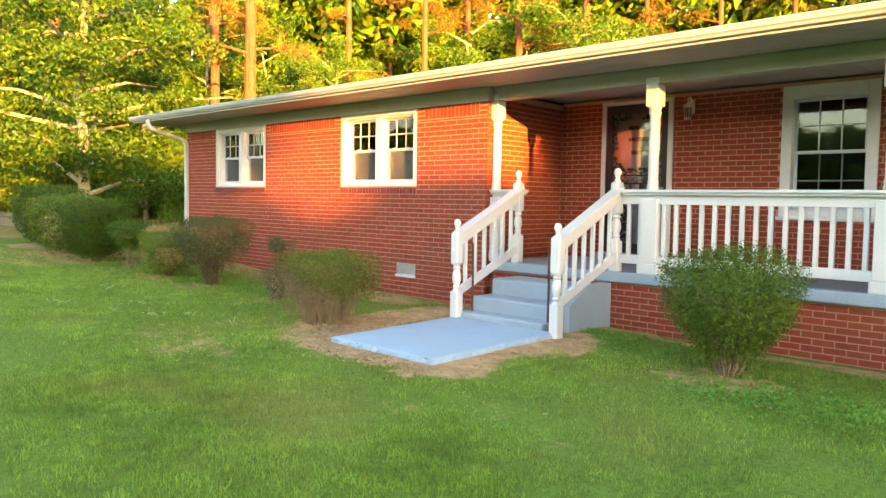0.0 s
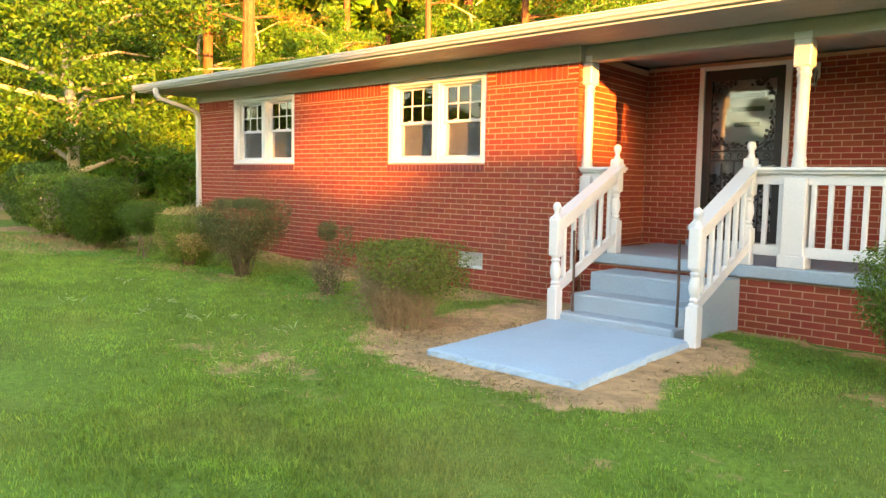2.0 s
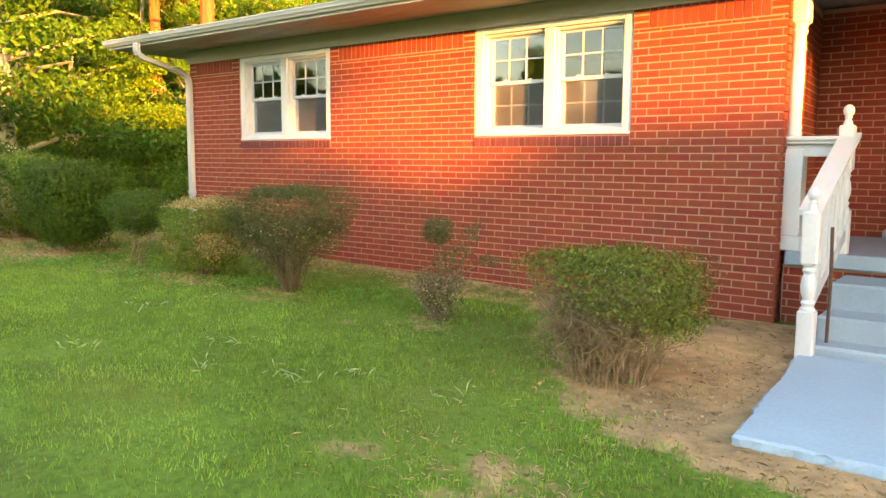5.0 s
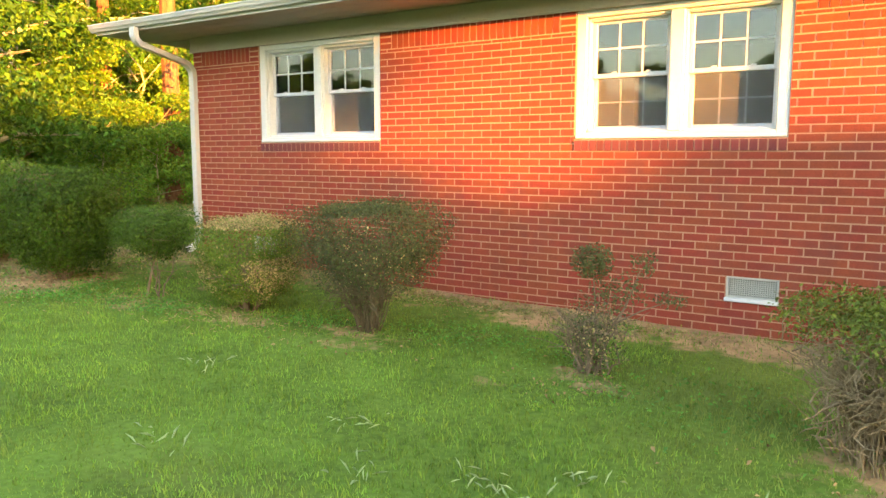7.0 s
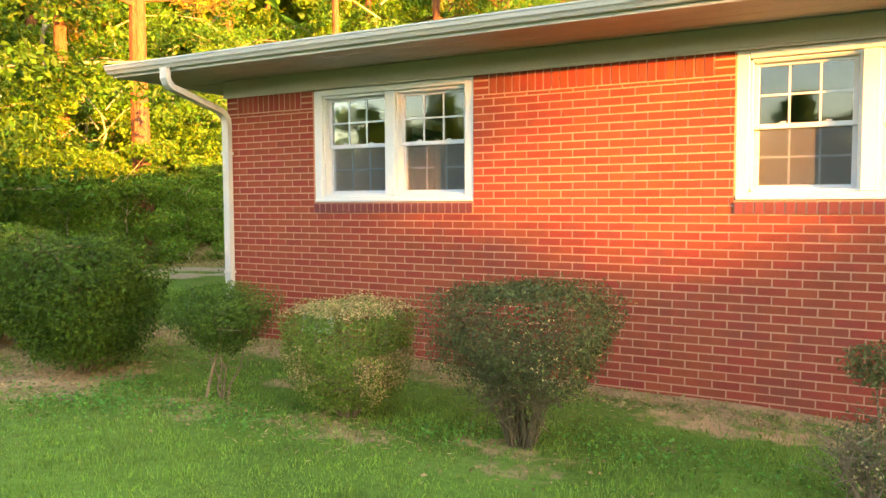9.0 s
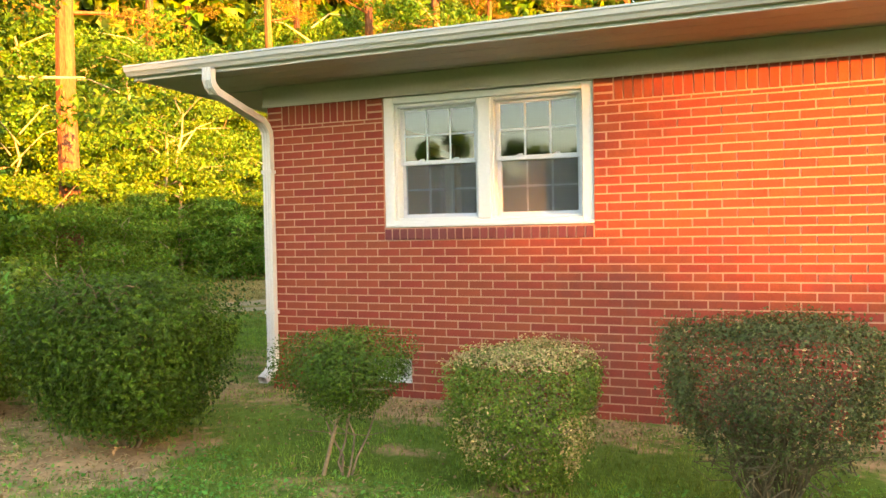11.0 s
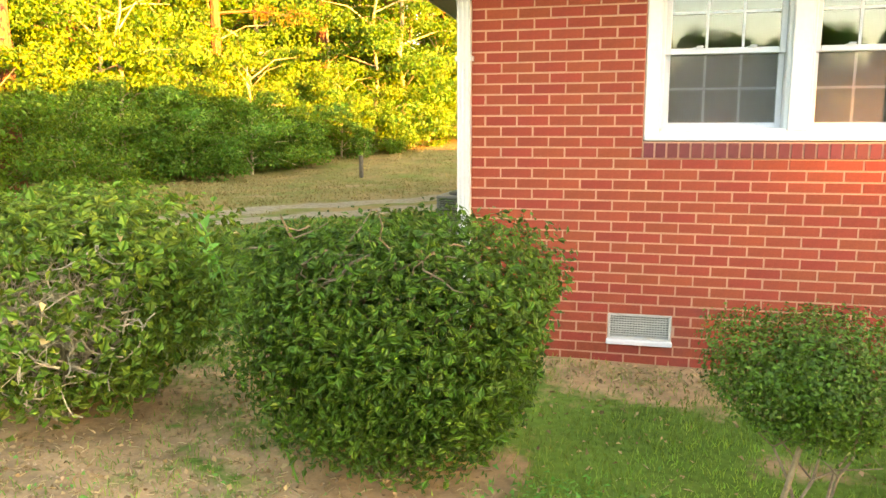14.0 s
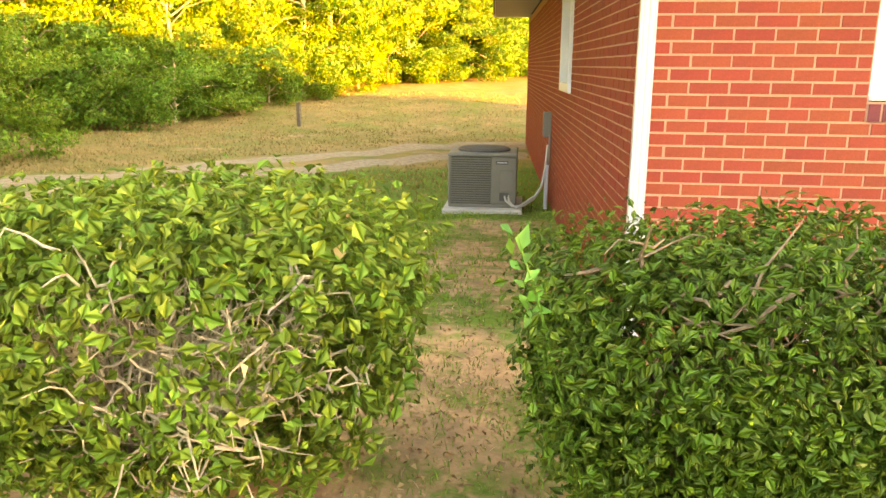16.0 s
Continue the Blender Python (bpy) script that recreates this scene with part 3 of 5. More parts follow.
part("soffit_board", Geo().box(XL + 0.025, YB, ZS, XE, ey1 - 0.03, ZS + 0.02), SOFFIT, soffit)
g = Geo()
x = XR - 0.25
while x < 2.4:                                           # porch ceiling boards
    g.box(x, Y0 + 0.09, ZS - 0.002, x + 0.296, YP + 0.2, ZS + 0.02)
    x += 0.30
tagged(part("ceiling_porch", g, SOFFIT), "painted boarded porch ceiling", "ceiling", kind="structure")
g = Geo()
g.box(EAVE_X + 0.005, EAVE_Y, ZS - 0.006, XE, EAVE_Y + 0.022, ZS + 0.06)
g.box(EAVE_X, EAVE_Y + 0.0225, ZS - 0.006, EAVE_X + 0.022, ey1, ZS + 0.10, m=side_turn)
g.box(EAVE_X - BACK_DX, ey1 - 0.022, ZS - 0.006, XE, ey1, ZS + 0.06)
tagged(part("fascia", g, GUTTER), "narrow white fascia board along the eaves", "trim", kind="structure")
g = Geo()
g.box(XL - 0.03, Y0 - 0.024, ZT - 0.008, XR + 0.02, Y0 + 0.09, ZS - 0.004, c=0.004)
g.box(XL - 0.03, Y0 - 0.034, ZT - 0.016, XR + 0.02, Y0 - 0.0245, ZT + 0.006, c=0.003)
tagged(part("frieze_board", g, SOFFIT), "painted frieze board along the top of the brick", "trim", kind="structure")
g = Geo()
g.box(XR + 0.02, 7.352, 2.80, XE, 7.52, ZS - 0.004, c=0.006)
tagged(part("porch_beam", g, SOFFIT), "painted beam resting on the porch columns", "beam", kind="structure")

gutter = thing("gutter", "white metal eaves gutter with a rolled front lip", "gutter")
GZ = ZS + 0.022
prof = [(EAVE_Y - 0.002, GZ + 0.084), (EAVE_Y - 0.002, GZ), (EAVE_Y - 0.050, GZ), (EAVE_Y - 0.066, GZ + 0.024), (EAVE_Y - 0.082, GZ + 0.036),
        (EAVE_Y - 0.090, GZ + 0.066), (EAVE_Y - 0.098, GZ + 0.072), (EAVE_Y - 0.098, GZ + 0.085), (EAVE_Y - 0.086, GZ + 0.087), (EAVE_Y - 0.082, GZ + 0.070),
        (EAVE_Y - 0.070, GZ + 0.040), (EAVE_Y - 0.046, GZ + 0.008), (EAVE_Y - 0.012, GZ + 0.008), (EAVE_Y - 0.012, GZ + 0.084)]
part("trough", Geo().sweep(prof, EAVE_X - 0.02, XE + 0.8), GUTTER, gutter)
end = [p for p in prof[1:9]] + [(EAVE_Y - 0.002, GZ + 0.085)]
part("end_cap", Geo().sweep(end, EAVE_X - 0.026, EAVE_X - 0.0205), GUTTER, gutter)
for sx in (-12.1, -9.05, -6.0, -2.9):
    s = [(y - 0.0015, z + (0.0015 if z > GZ + 0.08 else -0.0015)) for y, z in prof[1:9]] 
    part("seam", Geo().sweep(s[:8] + [(y + 0.003, z + 0.001) for y, z in s[7::-1]], sx, sx + 0.03), GUTTER, gutter)

downspout = thing("downspout", "white corrugated metal downspout with elbows at the house corner", "downspout")


def pipe(points, wide=0.085, deep=0.062, ribs=3):
    """A fluted square pipe through the points, which lie in one plane x = const; wide along x."""
    outline, k = [], ribs
    for i in range(k * 4 + 1):
        outline.append((-wide / 2 + wide * i / (k * 4), -deep / 2 + (0.005 if i % 4 in (2,) else 0.0)))
    outline += [(wide / 2, deep / 2), (-wide / 2, deep / 2)]
    vs, fs, n = [], [], len(outline)
    pts = [Vector(p) for p in points]
    for i, p in enumerate(pts):
        d = (pts[min(i + 1, len(pts) - 1)] - pts[max(i - 1, 0)]).normalized()
        out = Vector((1, 0, 0)).cross(d).normalized()
        for a, b in outline:
            vs.append(p + Vector((a, 0, 0)) + out * b)
    for i in range(len(pts) - 1):
        for j in range(n):
            fs.append((i * n + j, i * n + (j + 1) % n, i * n + n + (j + 1) % n, i * n + n + j))
    return Geo().add(vs, fs)


DX, DY = -14.215, Y0 - 0.035
part("outlet_elbow", pipe([(DX, EAVE_Y - 0.05, ZS + 0.02), (DX, EAVE_Y - 0.05, ZS - 0.075), (DX, EAVE_Y - 0.03, ZS - 0.12), (DX, EAVE_Y + 0.02, ZS - 0.16)]), GUTTER, downspout)
part("offset_pipe", pipe([(DX, EAVE_Y + 0.015, ZS - 0.157), (DX, DY - 0.10, 2.655)], 0.082, 0.06), GUTTER, downspout)
part("wall_elbow", pipe([(DX, DY - 0.105, 2.658), (DX, DY - 0.045, 2.615), (DX, DY - 0.012, 2.57), (DX, DY, 2.51), (DX, DY, 2.43)]), GUTTER, downspout)
part("long_pipe", pipe([(DX, DY, 2.44), (DX, DY, 0.60)], 0.082, 0.06), GUTTER, downspout)
part("foot_elbow", pipe([(DX, DY, 0.64), (DX, DY, 0.53), (DX, DY - 0.02, 0.47), (DX, DY - 0.07, 0.425), (DX, DY - 0.17, 0.385)]), GUTTER, downspout)
for z in (0.95, 2.2):
    part("strap", Geo().box(DX - 0.055, DY - 0.034, z, DX + 0.055, DY + 0.034, z + 0.03), GUTTER, downspout)


# ---- windows ----
def sash(parent, x0, x1, z0, z1, y, rail=0.036, cols=3, rows=2, front=True, name="sash"):
    f = Geo()
    for a, b, c, d in ((x0, x0 + rail, z0, z1), (x1 - rail, x1, z0, z1), (x0 + rail, x1 - rail, z0, z0 + rail), (x0 + rail, x1 - rail, z1 - rail, z1)):
        f.box(a, y, c, b, y + 0.030, d, c=0.004)
    s = part(name, f, TRIM, parent)
    gx0, gx1, gz0, gz1 = x0 + rail, x1 - rail, z0 + rail, z1 - rail
    pane = part("pane", Geo().box(gx0, y + 0.011, gz0, gx1, y + 0.015, gz1), GLASS, s, "clear reflecting glass")
    pane.visible_shadow = False
    t = 0.0075
    my = (y + 0.003, y + 0.010) if front else (y + 0.018, y + 0.025)
    for i in range(1, cols):
        u = gx0 + (gx1 - gx0) * i / cols
        part("muntin", Geo().box(u - t, my[0], gz0, u + t, my[1], gz1), TRIM, s)
    for i in range(1, rows):
        v = gz0 + (gz1 - gz0) * i / rows
        part("muntin", Geo().box(gx0, my[0] - 0.001, v - t, gx1, my[1] + 0.001, v + t), TRIM, s)
    return s


def sash_pair(parent, x0, x1, z0, z1, y):
    """A double-hung unit: the upper sash in front, the lower behind it."""
    mid = z0 + (z1 - z0) * 0.495
    sash(parent, x0, x1, mid - 0.018, z1, y, front=True, name="upper_sash")
    sash(parent, x0, x1, z0, mid + 0.016, y + 0.036, front=False, name="lower_sash")
    screen = part("insect_screen", Geo().box(x0 + 0.036, y + 0.022, z0 + 0.03, x1 - 0.036, y + 0.0245, mid - 0.012), SCREEN, parent, "fine grey insect screen")
    for f in (0.28, 0.72):
        u = x0 + (x1 - x0) * f
        part("sash_latch", Geo().box(u - 0.03, y - 0.006, mid + 0.012, u + 0.03, y + 0.006, mid + 0.022, c=0.003).box(u - 0.01, y - 0.012, mid + 0.022, u + 0.03, y + 0.004, mid + 0.032, c=0.003), TRIM, parent)


def casing(parent, x0, x1, z0, z1, y, w, deep, name="window_frame", low=0.09):
    f = Geo()
    for a, b, c, d in ((x0, x0 + w, z0, z1), (x1 - w, x1, z0, z1), (x0 + w, x1 - w, z0, z0 + low), (x0 + w, x1 - w, z1 - low, z1)):
        f.box(a, y, c, b, y + deep, d, c=0.005)
    for a, b, c, d in ((x0 + w, x0 + w + 0.022, z0 + low, z1 - low), (x1 - w - 0.022, x1 - w, z0 + low, z1 - low), (x0 + w, x1 - w, z0 + low, z0 + low + 0.02), (x0 + w, x1 - w, z1 - low - 0.02, z1 - low)):
        f.box(a, y + 0.035, c, b, y + deep, d, c=0.003)
    return part(name, f, WHITE, parent)


def twin_window(name, w, label):
    x0, x1, z0, z1 = w
    z1 = ZT - 0.012
    ob = thing(name, label, "window", "front windows", kind="structure")
    casing(ob, x0 + 0.002, x1 - 0.002, z0 + 0.004, z1, Y0 + 0.012, 0.088, 0.20, low=0.058)
    xm = (x0 + x1) / 2
    part("mullion", Geo().box(xm - 0.055, Y0 + 0.020, z0 + 0.064, xm + 0.055, Y0 + 0.2, z1 - 0.060, c=0.005).box(xm - 0.075, Y0 + 0.05, z0 + 0.064, xm + 0.075, Y0 + 0.2, z1 - 0.060, c=0.003), WHITE, ob)
    part("sill_board", Geo().box(x0 + 0.01, Y0 - 0.006, z0 + 0.006, x1 - 0.01, Y0 + 0.05, z0 + 0.034, c=0.005), WHITE, ob)
    for a, b in ((x0 + 0.112, xm - 0.076), (xm + 0.076, x1 - 0.112)):
        sash_pair(ob, a, b, z0 + 0.080, z1 - 0.078, Y0 + 0.105)
        part("head_strip", Geo().box(a + 0.005, Y0 + 0.058, z1 - 0.088, b + 0.0, Y0 + 0.10, z1 - 0.070, c=0.004), TRIM, ob)
    return ob


twin_window("window_1", W1, "white twin double-hung window with gridded panes in brick")
twin_window("window_2", W2, "white twin double-hung window with gridded panes near the porch")

ob = thing("window_3", "white double-hung window with gridded panes on the porch", "window", kind="structure")
x0, x1, z0, z1 = PW
f = Geo()
for a, b, c, d in ((x0, x0 + 0.12, z0, z1), (x1 - 0.12, x1, z0, z1), (x0 + 0.12, x1 - 0.12, z0, z0 + 0.09), (x0 + 0.12, x1 - 0.12, z1 - 0.15, z1)):
    f.box(a, YP - 0.012, c, b, YP + 0.20, d, c=0.005)
part("window_frame", f, WHITE, ob)
part("window_sill", Geo().box(x0 - 0.02, YP - 0.05, z0 - 0.03, x1 + 0.02, YP + 0.02, z0 + 0.012, c=0.006), WHITE, ob)
mid = 2.13
sash(ob, x0 + 0.12, x1 - 0.12, mid - 0.018, z1 - 0.15, YP + 0.05, cols=3, front=True, name="upper_sash")
sash(ob, x0 + 0.12, x1 - 0.12, z0 + 0.09, mid + 0.016, YP + 0.086, cols=3, front=False, name="lower_sash")

ob = thing("window_4", "narrow white window casing on the end wall", "window", at=side_turn, kind="structure")
f = Geo()
a, b, c, d = side_window
for y0, y1, q0, q1 in ((-b, -b + 0.09, c, ZT - 0.02), (-a - 0.09, -a, c, ZT - 0.02), (-b + 0.09, -a - 0.09, c, c + 0.09), (-b + 0.09, -a - 0.09, ZT - 0.11, ZT - 0.02)):
    f.box(XL - 0.03, y0, q0, XL + 0.2, y1, q1, c=0.004)
part("window_frame", f, WHITE, ob)
pane = part("pane", Geo().box(XL + 0.10, -b + 0.09, c + 0.09, XL + 0.104, -a - 0.09, ZT - 0.11), GLASS, ob)
pane.visible_shadow = False


# ---- foundation vents ----
def foundation_vent(v):
    x0, x1, z0, z1 = v
    ob = thing("foundation_vent", "galvanised foundation vent with a fine grid in the brick", "vent", "foundation vents")
    part("back_plate", Geo().box(x0, Y0 + 0.06, z0, x1, Y0 + 0.2, z1), DARK, ob)
    f = Geo()
    for a, b, c, d in ((x0 + 0.002, x0 + 0.018, z0 + 0.034, z1 - 0.002), (x1 - 0.018, x1 - 0.002, z0 + 0.034, z1 - 0.002), (x0 + 0.018, x1 - 0.018, z1 - 0.018, z1 - 0.002), (x0 + 0.018, x1 - 0.018, z0 + 0.034, z0 + 0.046)):
        f.box(a, Y0 + 0.004, c, b, Y0 + 0.06, d, c=0.003)
    part("vent_frame", f, VENT, ob)
    part("vent_sill", Geo().box(x0 - 0.006, Y0 - 0.022, z0 + 0.001, x1 + 0.006, Y0 + 0.055, z0 + 0.0335, c=0.005), WHITE, ob)
    for i in range(1, 21):
        u = x0 + 0.018 + (x1 - x0 - 0.036) * i / 21
        part("vent_slat", Geo().box(u - 0.0026, Y0 + 0.022, z0 + 0.046, u + 0.0026, Y0 + 0.034, z1 - 0.018), VENT, ob)
    for i in range(1, 9):
        v2 = z0 + 0.046 + (z1 - z0 - 0.064) * i / 9
        part("vent_slat", Geo().box(x0 + 0.018, Y0 + 0.020, v2 - 0.0026, x1 - 0.018, Y0 + 0.036, v2 + 0.0026), VENT, ob)


foundation_vent(V1)
foundation_vent(V2)

# ---- porch ----
g = Geo()
g.box(-6.06, 7.335, FLOOR - 0.118, 2.25, YP - 0.002, FLOOR, c=0.012)
tagged(part("floor_porch", g, STEP), "blue-grey painted concrete porch slab", "floor", kind="structure")
pad_top = [(-5.495, 4.352), (-4.063, 4.372), (-4.20, 6.272), (-5.66, 6.272)]
pad_rng = random.Random(4)
rim = []
for (xa, ya), (xb, yb) in zip(pad_top, pad_top[1:] + pad_top[:1]):
    n_seg = int(math.hypot(xb - xa, yb - ya) / 0.045)
    rim += [(xa + (xb - xa) * i / n_seg, ya + (yb - ya) * i / n_seg) for i in range(n_seg)]
loops = []
for z, inset, wob in ((0.02, 0.0, 0.004), (0.118, 0.0, 0.006), (0.148, 0.006, 0.007), (0.160, 0.022, 0.006)):
    loop = []
    for x_, y_ in rim:
        cx_, cy_ = -4.85 - x_, 5.31 - y_
        ln_ = math.hypot(cx_, cy_)
        k_ = (inset + pad_rng.gauss(0, wob) + 0.008 * math.sin(9 * x_ + 7 * y_) * (z > 0.1)) / ln_
        loop.append((x_ + cx_ * k_, y_ + cy_ * k_, z + (pad_rng.gauss(0, 0.0015) if 0.1 < z < 0.155 else 0)))
    loops.append(loop)
n_rim, g = len(rim), Geo()
g.add([p for loop in loops for p in loop], [(k * n_rim + i, k * n_rim + (i + 1) % n_rim, (k + 1) * n_rim + (i + 1) % n_rim, (k + 1) * n_rim + i) for k in range(3) for i in range(n_rim)] + [tuple(range(3 * n_rim, 4 * n_rim))])
tagged(part("entrance_pad", g, BLUE), "pale blue painted concrete pad set in bare dirt", "concrete pad")

steps = thing("porch_steps", "grey-blue painted concrete steps up to the porch", "steps")
SX0, SX1 = -5.62, -4.38
for i, (ya, zt) in enumerate(((6.275, 0.222), (6.52, 0.385), (6.87, 0.575))):
    part("step", Geo().box(SX0 + 0.001 * i, ya, -0.1, SX1 - 0.001 * i, 7.39, zt, c=0.018), STEP, steps)
part("cheek_wall", Geo().add([(SX1 - 0.015, 6.60, -0.1), (SX1 - 0.015, 7.395, -0.1), (SX1 - 0.015, 7.395, 0.60), (SX1 - 0.015, 6.95, 0.60), (SX1 - 0.015, 6.60, 0.40),
                              (SX1 + 0.11, 6.60, -0.1), (SX1 + 0.11, 7.395, -0.1), (SX1 + 0.11, 7.395, 0.60), (SX1 + 0.11, 6.95, 0.60), (SX1 + 0.11, 6.60, 0.40)],
                             [(0, 1, 2, 3, 4), (9, 8, 7, 6, 5), (0, 5, 6, 1), (1, 6, 7, 2), (2, 7, 8, 3), (3, 8, 9, 4), (4, 9, 5, 0)]), STEP, steps)

TURNED = ((0.050, 0.0), (0.050, 0.02), (0.036, 0.035), (0.046, 0.06), (0.034, 0.08), (0.050, 0.13), (0.054, 0.17), (0.046, 0.22), (0.036, 0.25), (0.047, 0.275), (0.036, 0.295), (0.050, 0.31), (0.050, 0.32))


def turned(cx, cy, z0, z1):
    k = (z1 - z0) / 0.32
    return Geo().lathe(cx, cy, [(r, z0 + z * k) for r, z in TURNED], 14)


def newel(cx, cy, z0, height_, parent):
    """A square post with a turned middle and a ball finial."""
    h = 0.055
    s = part("post_foot", Geo().box(cx - h, cy - h, z0, cx + h, cy + h, z0 + 0.30 * height_, c=0.008), WHITE, parent)
    part("post_turning", turned(cx, cy, z0 + 0.295 * height_, z0 + 0.57 * height_), WHITE, parent, smooth=True)
    part("post_block", Geo().box(cx - h, cy - h, z0 + 0.565 * height_, cx + h, cy + h, z0 + 0.865 * height_, c=0.012), WHITE, parent)
    zt = z0 + 0.86 * height_
    k = 0.14 * height_ / 0.16
    part("finial", Geo().lathe(cx, cy, [(0.040, zt), (0.030, zt + 0.03 * k), (0.020, zt + 0.055 * k), (0.030, zt + 0.06 * k), (0.024, zt + 0.072 * k), (0.036, zt + 0.09 * k),
                                        (0.042, zt + 0.115 * k), (0.036, zt + 0.14 * k), (0.018, zt + 0.157 * k), (0.004, zt + 0.16 * k)], 14), WHITE, parent, smooth=True)


def slope_bar(x0, x1, ya, za, yb, zb, tall, c=0.0):
    return Geo().add([(x0, ya, za), (x1, ya, za), (x1, yb, zb), (x0, yb, zb), (x0, ya, za + tall), (x1, ya, za + tall), (x1, yb, zb + tall), (x0, yb, zb + tall)],
                     [(0, 3, 2, 1), (4, 5, 6, 7), (0, 1, 5, 4), (2, 3, 7, 6), (0, 4, 7, 3), (1, 2, 6, 5)])


def stair_rail(cx, top_x, label):
    ob = thing("stair_railing", label, "railing", "stair railings")
    newel(cx, 6.25, 0.10, 1.195, ob)
    newel(top_x, 7.395, FLOOR, 1.165, ob)
    xm = (cx + top_x) / 2
    ya, yb = 6.30, 7.345
    za, zb = 1.055, 1.575
    part("handrail", slope_bar(xm - 0.075, xm + 0.075, ya - 0.04, za + 0.045, yb + 0.06, zb + 0.075, 0.035), WHITE, ob)
    part("upper_rail", slope_bar(xm - 0.022, xm + 0.022, ya, za - 0.075, yb, zb - 0.075, 0.135), WHITE, ob)
    part("lower_rail", slope_bar(xm - 0.022, xm + 0.022, ya, 0.40, yb, 0.86, 0.10), WHITE, ob)
    for i in range(6):
        t = (i + 0.7) / 6.4
        yy = ya + (yb - ya) * t
        part("baluster", Geo().box(xm - 0.02, yy - 0.02, 0.47 + 0.46 * t, xm + 0.02, yy + 0.02, za - 0.03 + (zb - za) * t, c=0.004), WHITE, ob)


stair_rail(-5.615, -5.66, "white wooden stair railing with turned newel posts and ball finials")
stair_rail(-4.185, -4.225, "white wooden stair railing joining the long porch railing")

RY = 7.43


def column(cx, label):
    ob = thing("porch_column", label, "column", "porch columns")
    part("pedestal", Geo().box(cx - 0.10, RY - 0.08, 0.855, cx + 0.10, RY + 0.08, 1.56, c=0.006), WHITE, ob)
    part("base_block", Geo().box(cx - 0.125, RY - 0.088, FLOOR, cx + 0.125, RY + 0.10, 0.855, c=0.01), WHITE, ob)
    z = 1.66
    shaft = [(0.088, z), (0.088, z + 0.03), (0.078, z + 0.05), (0.086, z + 0.075), (0.074, z + 0.10), (0.074, z + 0.22), (0.080, z + 0.235), (0.074, z + 0.25), (0.077, z + 0.5), (0.073, z + 0.68),
             (0.080, z + 0.70), (0.074, z + 0.72), (0.073, z + 0.80), (0.090, z + 0.83), (0.078, z + 0.86), (0.092, z + 0.885), (0.092, z + 0.895)]
    part("shaft", Geo().lathe(cx, RY, [(r * 0.74, zz) for r, zz in shaft], 20), WHITE, ob, smooth=True)
    part("capital", Geo().box(cx - 0.078, RY - 0.083, z + 0.895, cx + 0.078, RY + 0.075, 2.799, c=0.012).box(cx - 0.078, RY - 0.083, 2.7995, cx + 0.078, RY - 0.079, 2.862, c=0.0015), WHITE, ob)
    return ob


for cx in (-6.065, -3.80, -1.47, 0.85):
    column(cx, "white wooden porch column, round shaft on a square pedestal")

rail = thing("porch_railing", "white wooden porch railing with square balusters", "railing")
for a, b in ((-6.145, -5.60), (-4.28, 2.2)):
    part("top_rail", Geo().box(a, RY - 0.10, 1.625, b, RY + 0.10, 1.66, c=0.008).box(a + 0.01, RY - 0.075, 1.60, b - 0.01, RY + 0.075, 1.625, c=0.004), WHITE, rail)
    part("rail_board", Geo().box(a + 0.02, RY - 0.026, 1.50, b - 0.02, RY + 0.026, 1.5985, c=0.004), WHITE, rail)
part("bottom_rail", Geo().box(-4.17, RY - 0.03, 0.835, 2.2, RY + 0.03, 0.935, c=0.006), WHITE, rail)
bal = bpy.data.meshes.new("baluster")
g = Geo().box(-0.0215, -0.0215, 0.930, 0.0215, 0.0215, 1.505, c=0.004)
bal.from_pydata(g.v, [], g.f)
bal.materials.append(WHITE)
cols = (-3.80, -1.47, 0.85)
u = -4.08
while u < 2.1:
    if all(abs(u - c) > 0.125 for c in cols):
        ob = new("baluster", bal)
        ob.parent, ob.location = rail, (u, RY, 0)
    u += 0.143

for x, y, z0, z1 in ((-4.42, 6.42, 0.20, 1.00), (-5.52, 6.42, 0.20, 1.02)):
    tagged(part("rusty_rod", Geo().tube([(x, y, z0), (x + 0.004, y, (z0 + z1) / 2), (x - 0.006, y, z1)], 0.013, 6), RUST), "rusted old iron rail post fixed in the concrete steps", "iron post", "rusty posts")

# front door
door = thing("door_1", "black ornamental iron storm door over a white door", "door", kind="structure")
x0, x1, z0, z1 = DOOR
f = Geo()
for a, b, c, d in ((x0, x0 + 0.07, z0, z1), (x1 - 0.07, x1, z0, z1), (x0 + 0.07, x1 - 0.07, z1 - 0.05, z1)):
    f.box(a, YP - 0.025, c, b, YP + 0.2, d, c=0.006)
part("door_frame", f, WHITE, door)
part("threshold", Geo().box(x0 - 0.03, YP - 0.16, z0 + 0.001, x1 + 0.03, YP + 0.1, z0 + 0.085, c=0.012), STEP, door)
dx0, dx1, dz0, dz1 = x0 + 0.073, x1 - 0.073, z0 + 0.09, z1 - 0.053
inner_door = part("inner_door", Geo().box(dx0, YP + 0.13, dz0, dx1, YP + 0.17, dz1), TRIM, door, "white panelled inner door")
cxm = (dx0 + dx1) / 2
for i, zz in enumerate((2.52, 2.36, 2.18)):
    part("door_light", Geo().box(cxm - 0.20 + 0.05 * (i == 2), YP + 0.122, zz, cxm + 0.20 - 0.05 * (i == 2), YP + 0.131, zz + 0.055, c=0.003), DARK, inner_door)
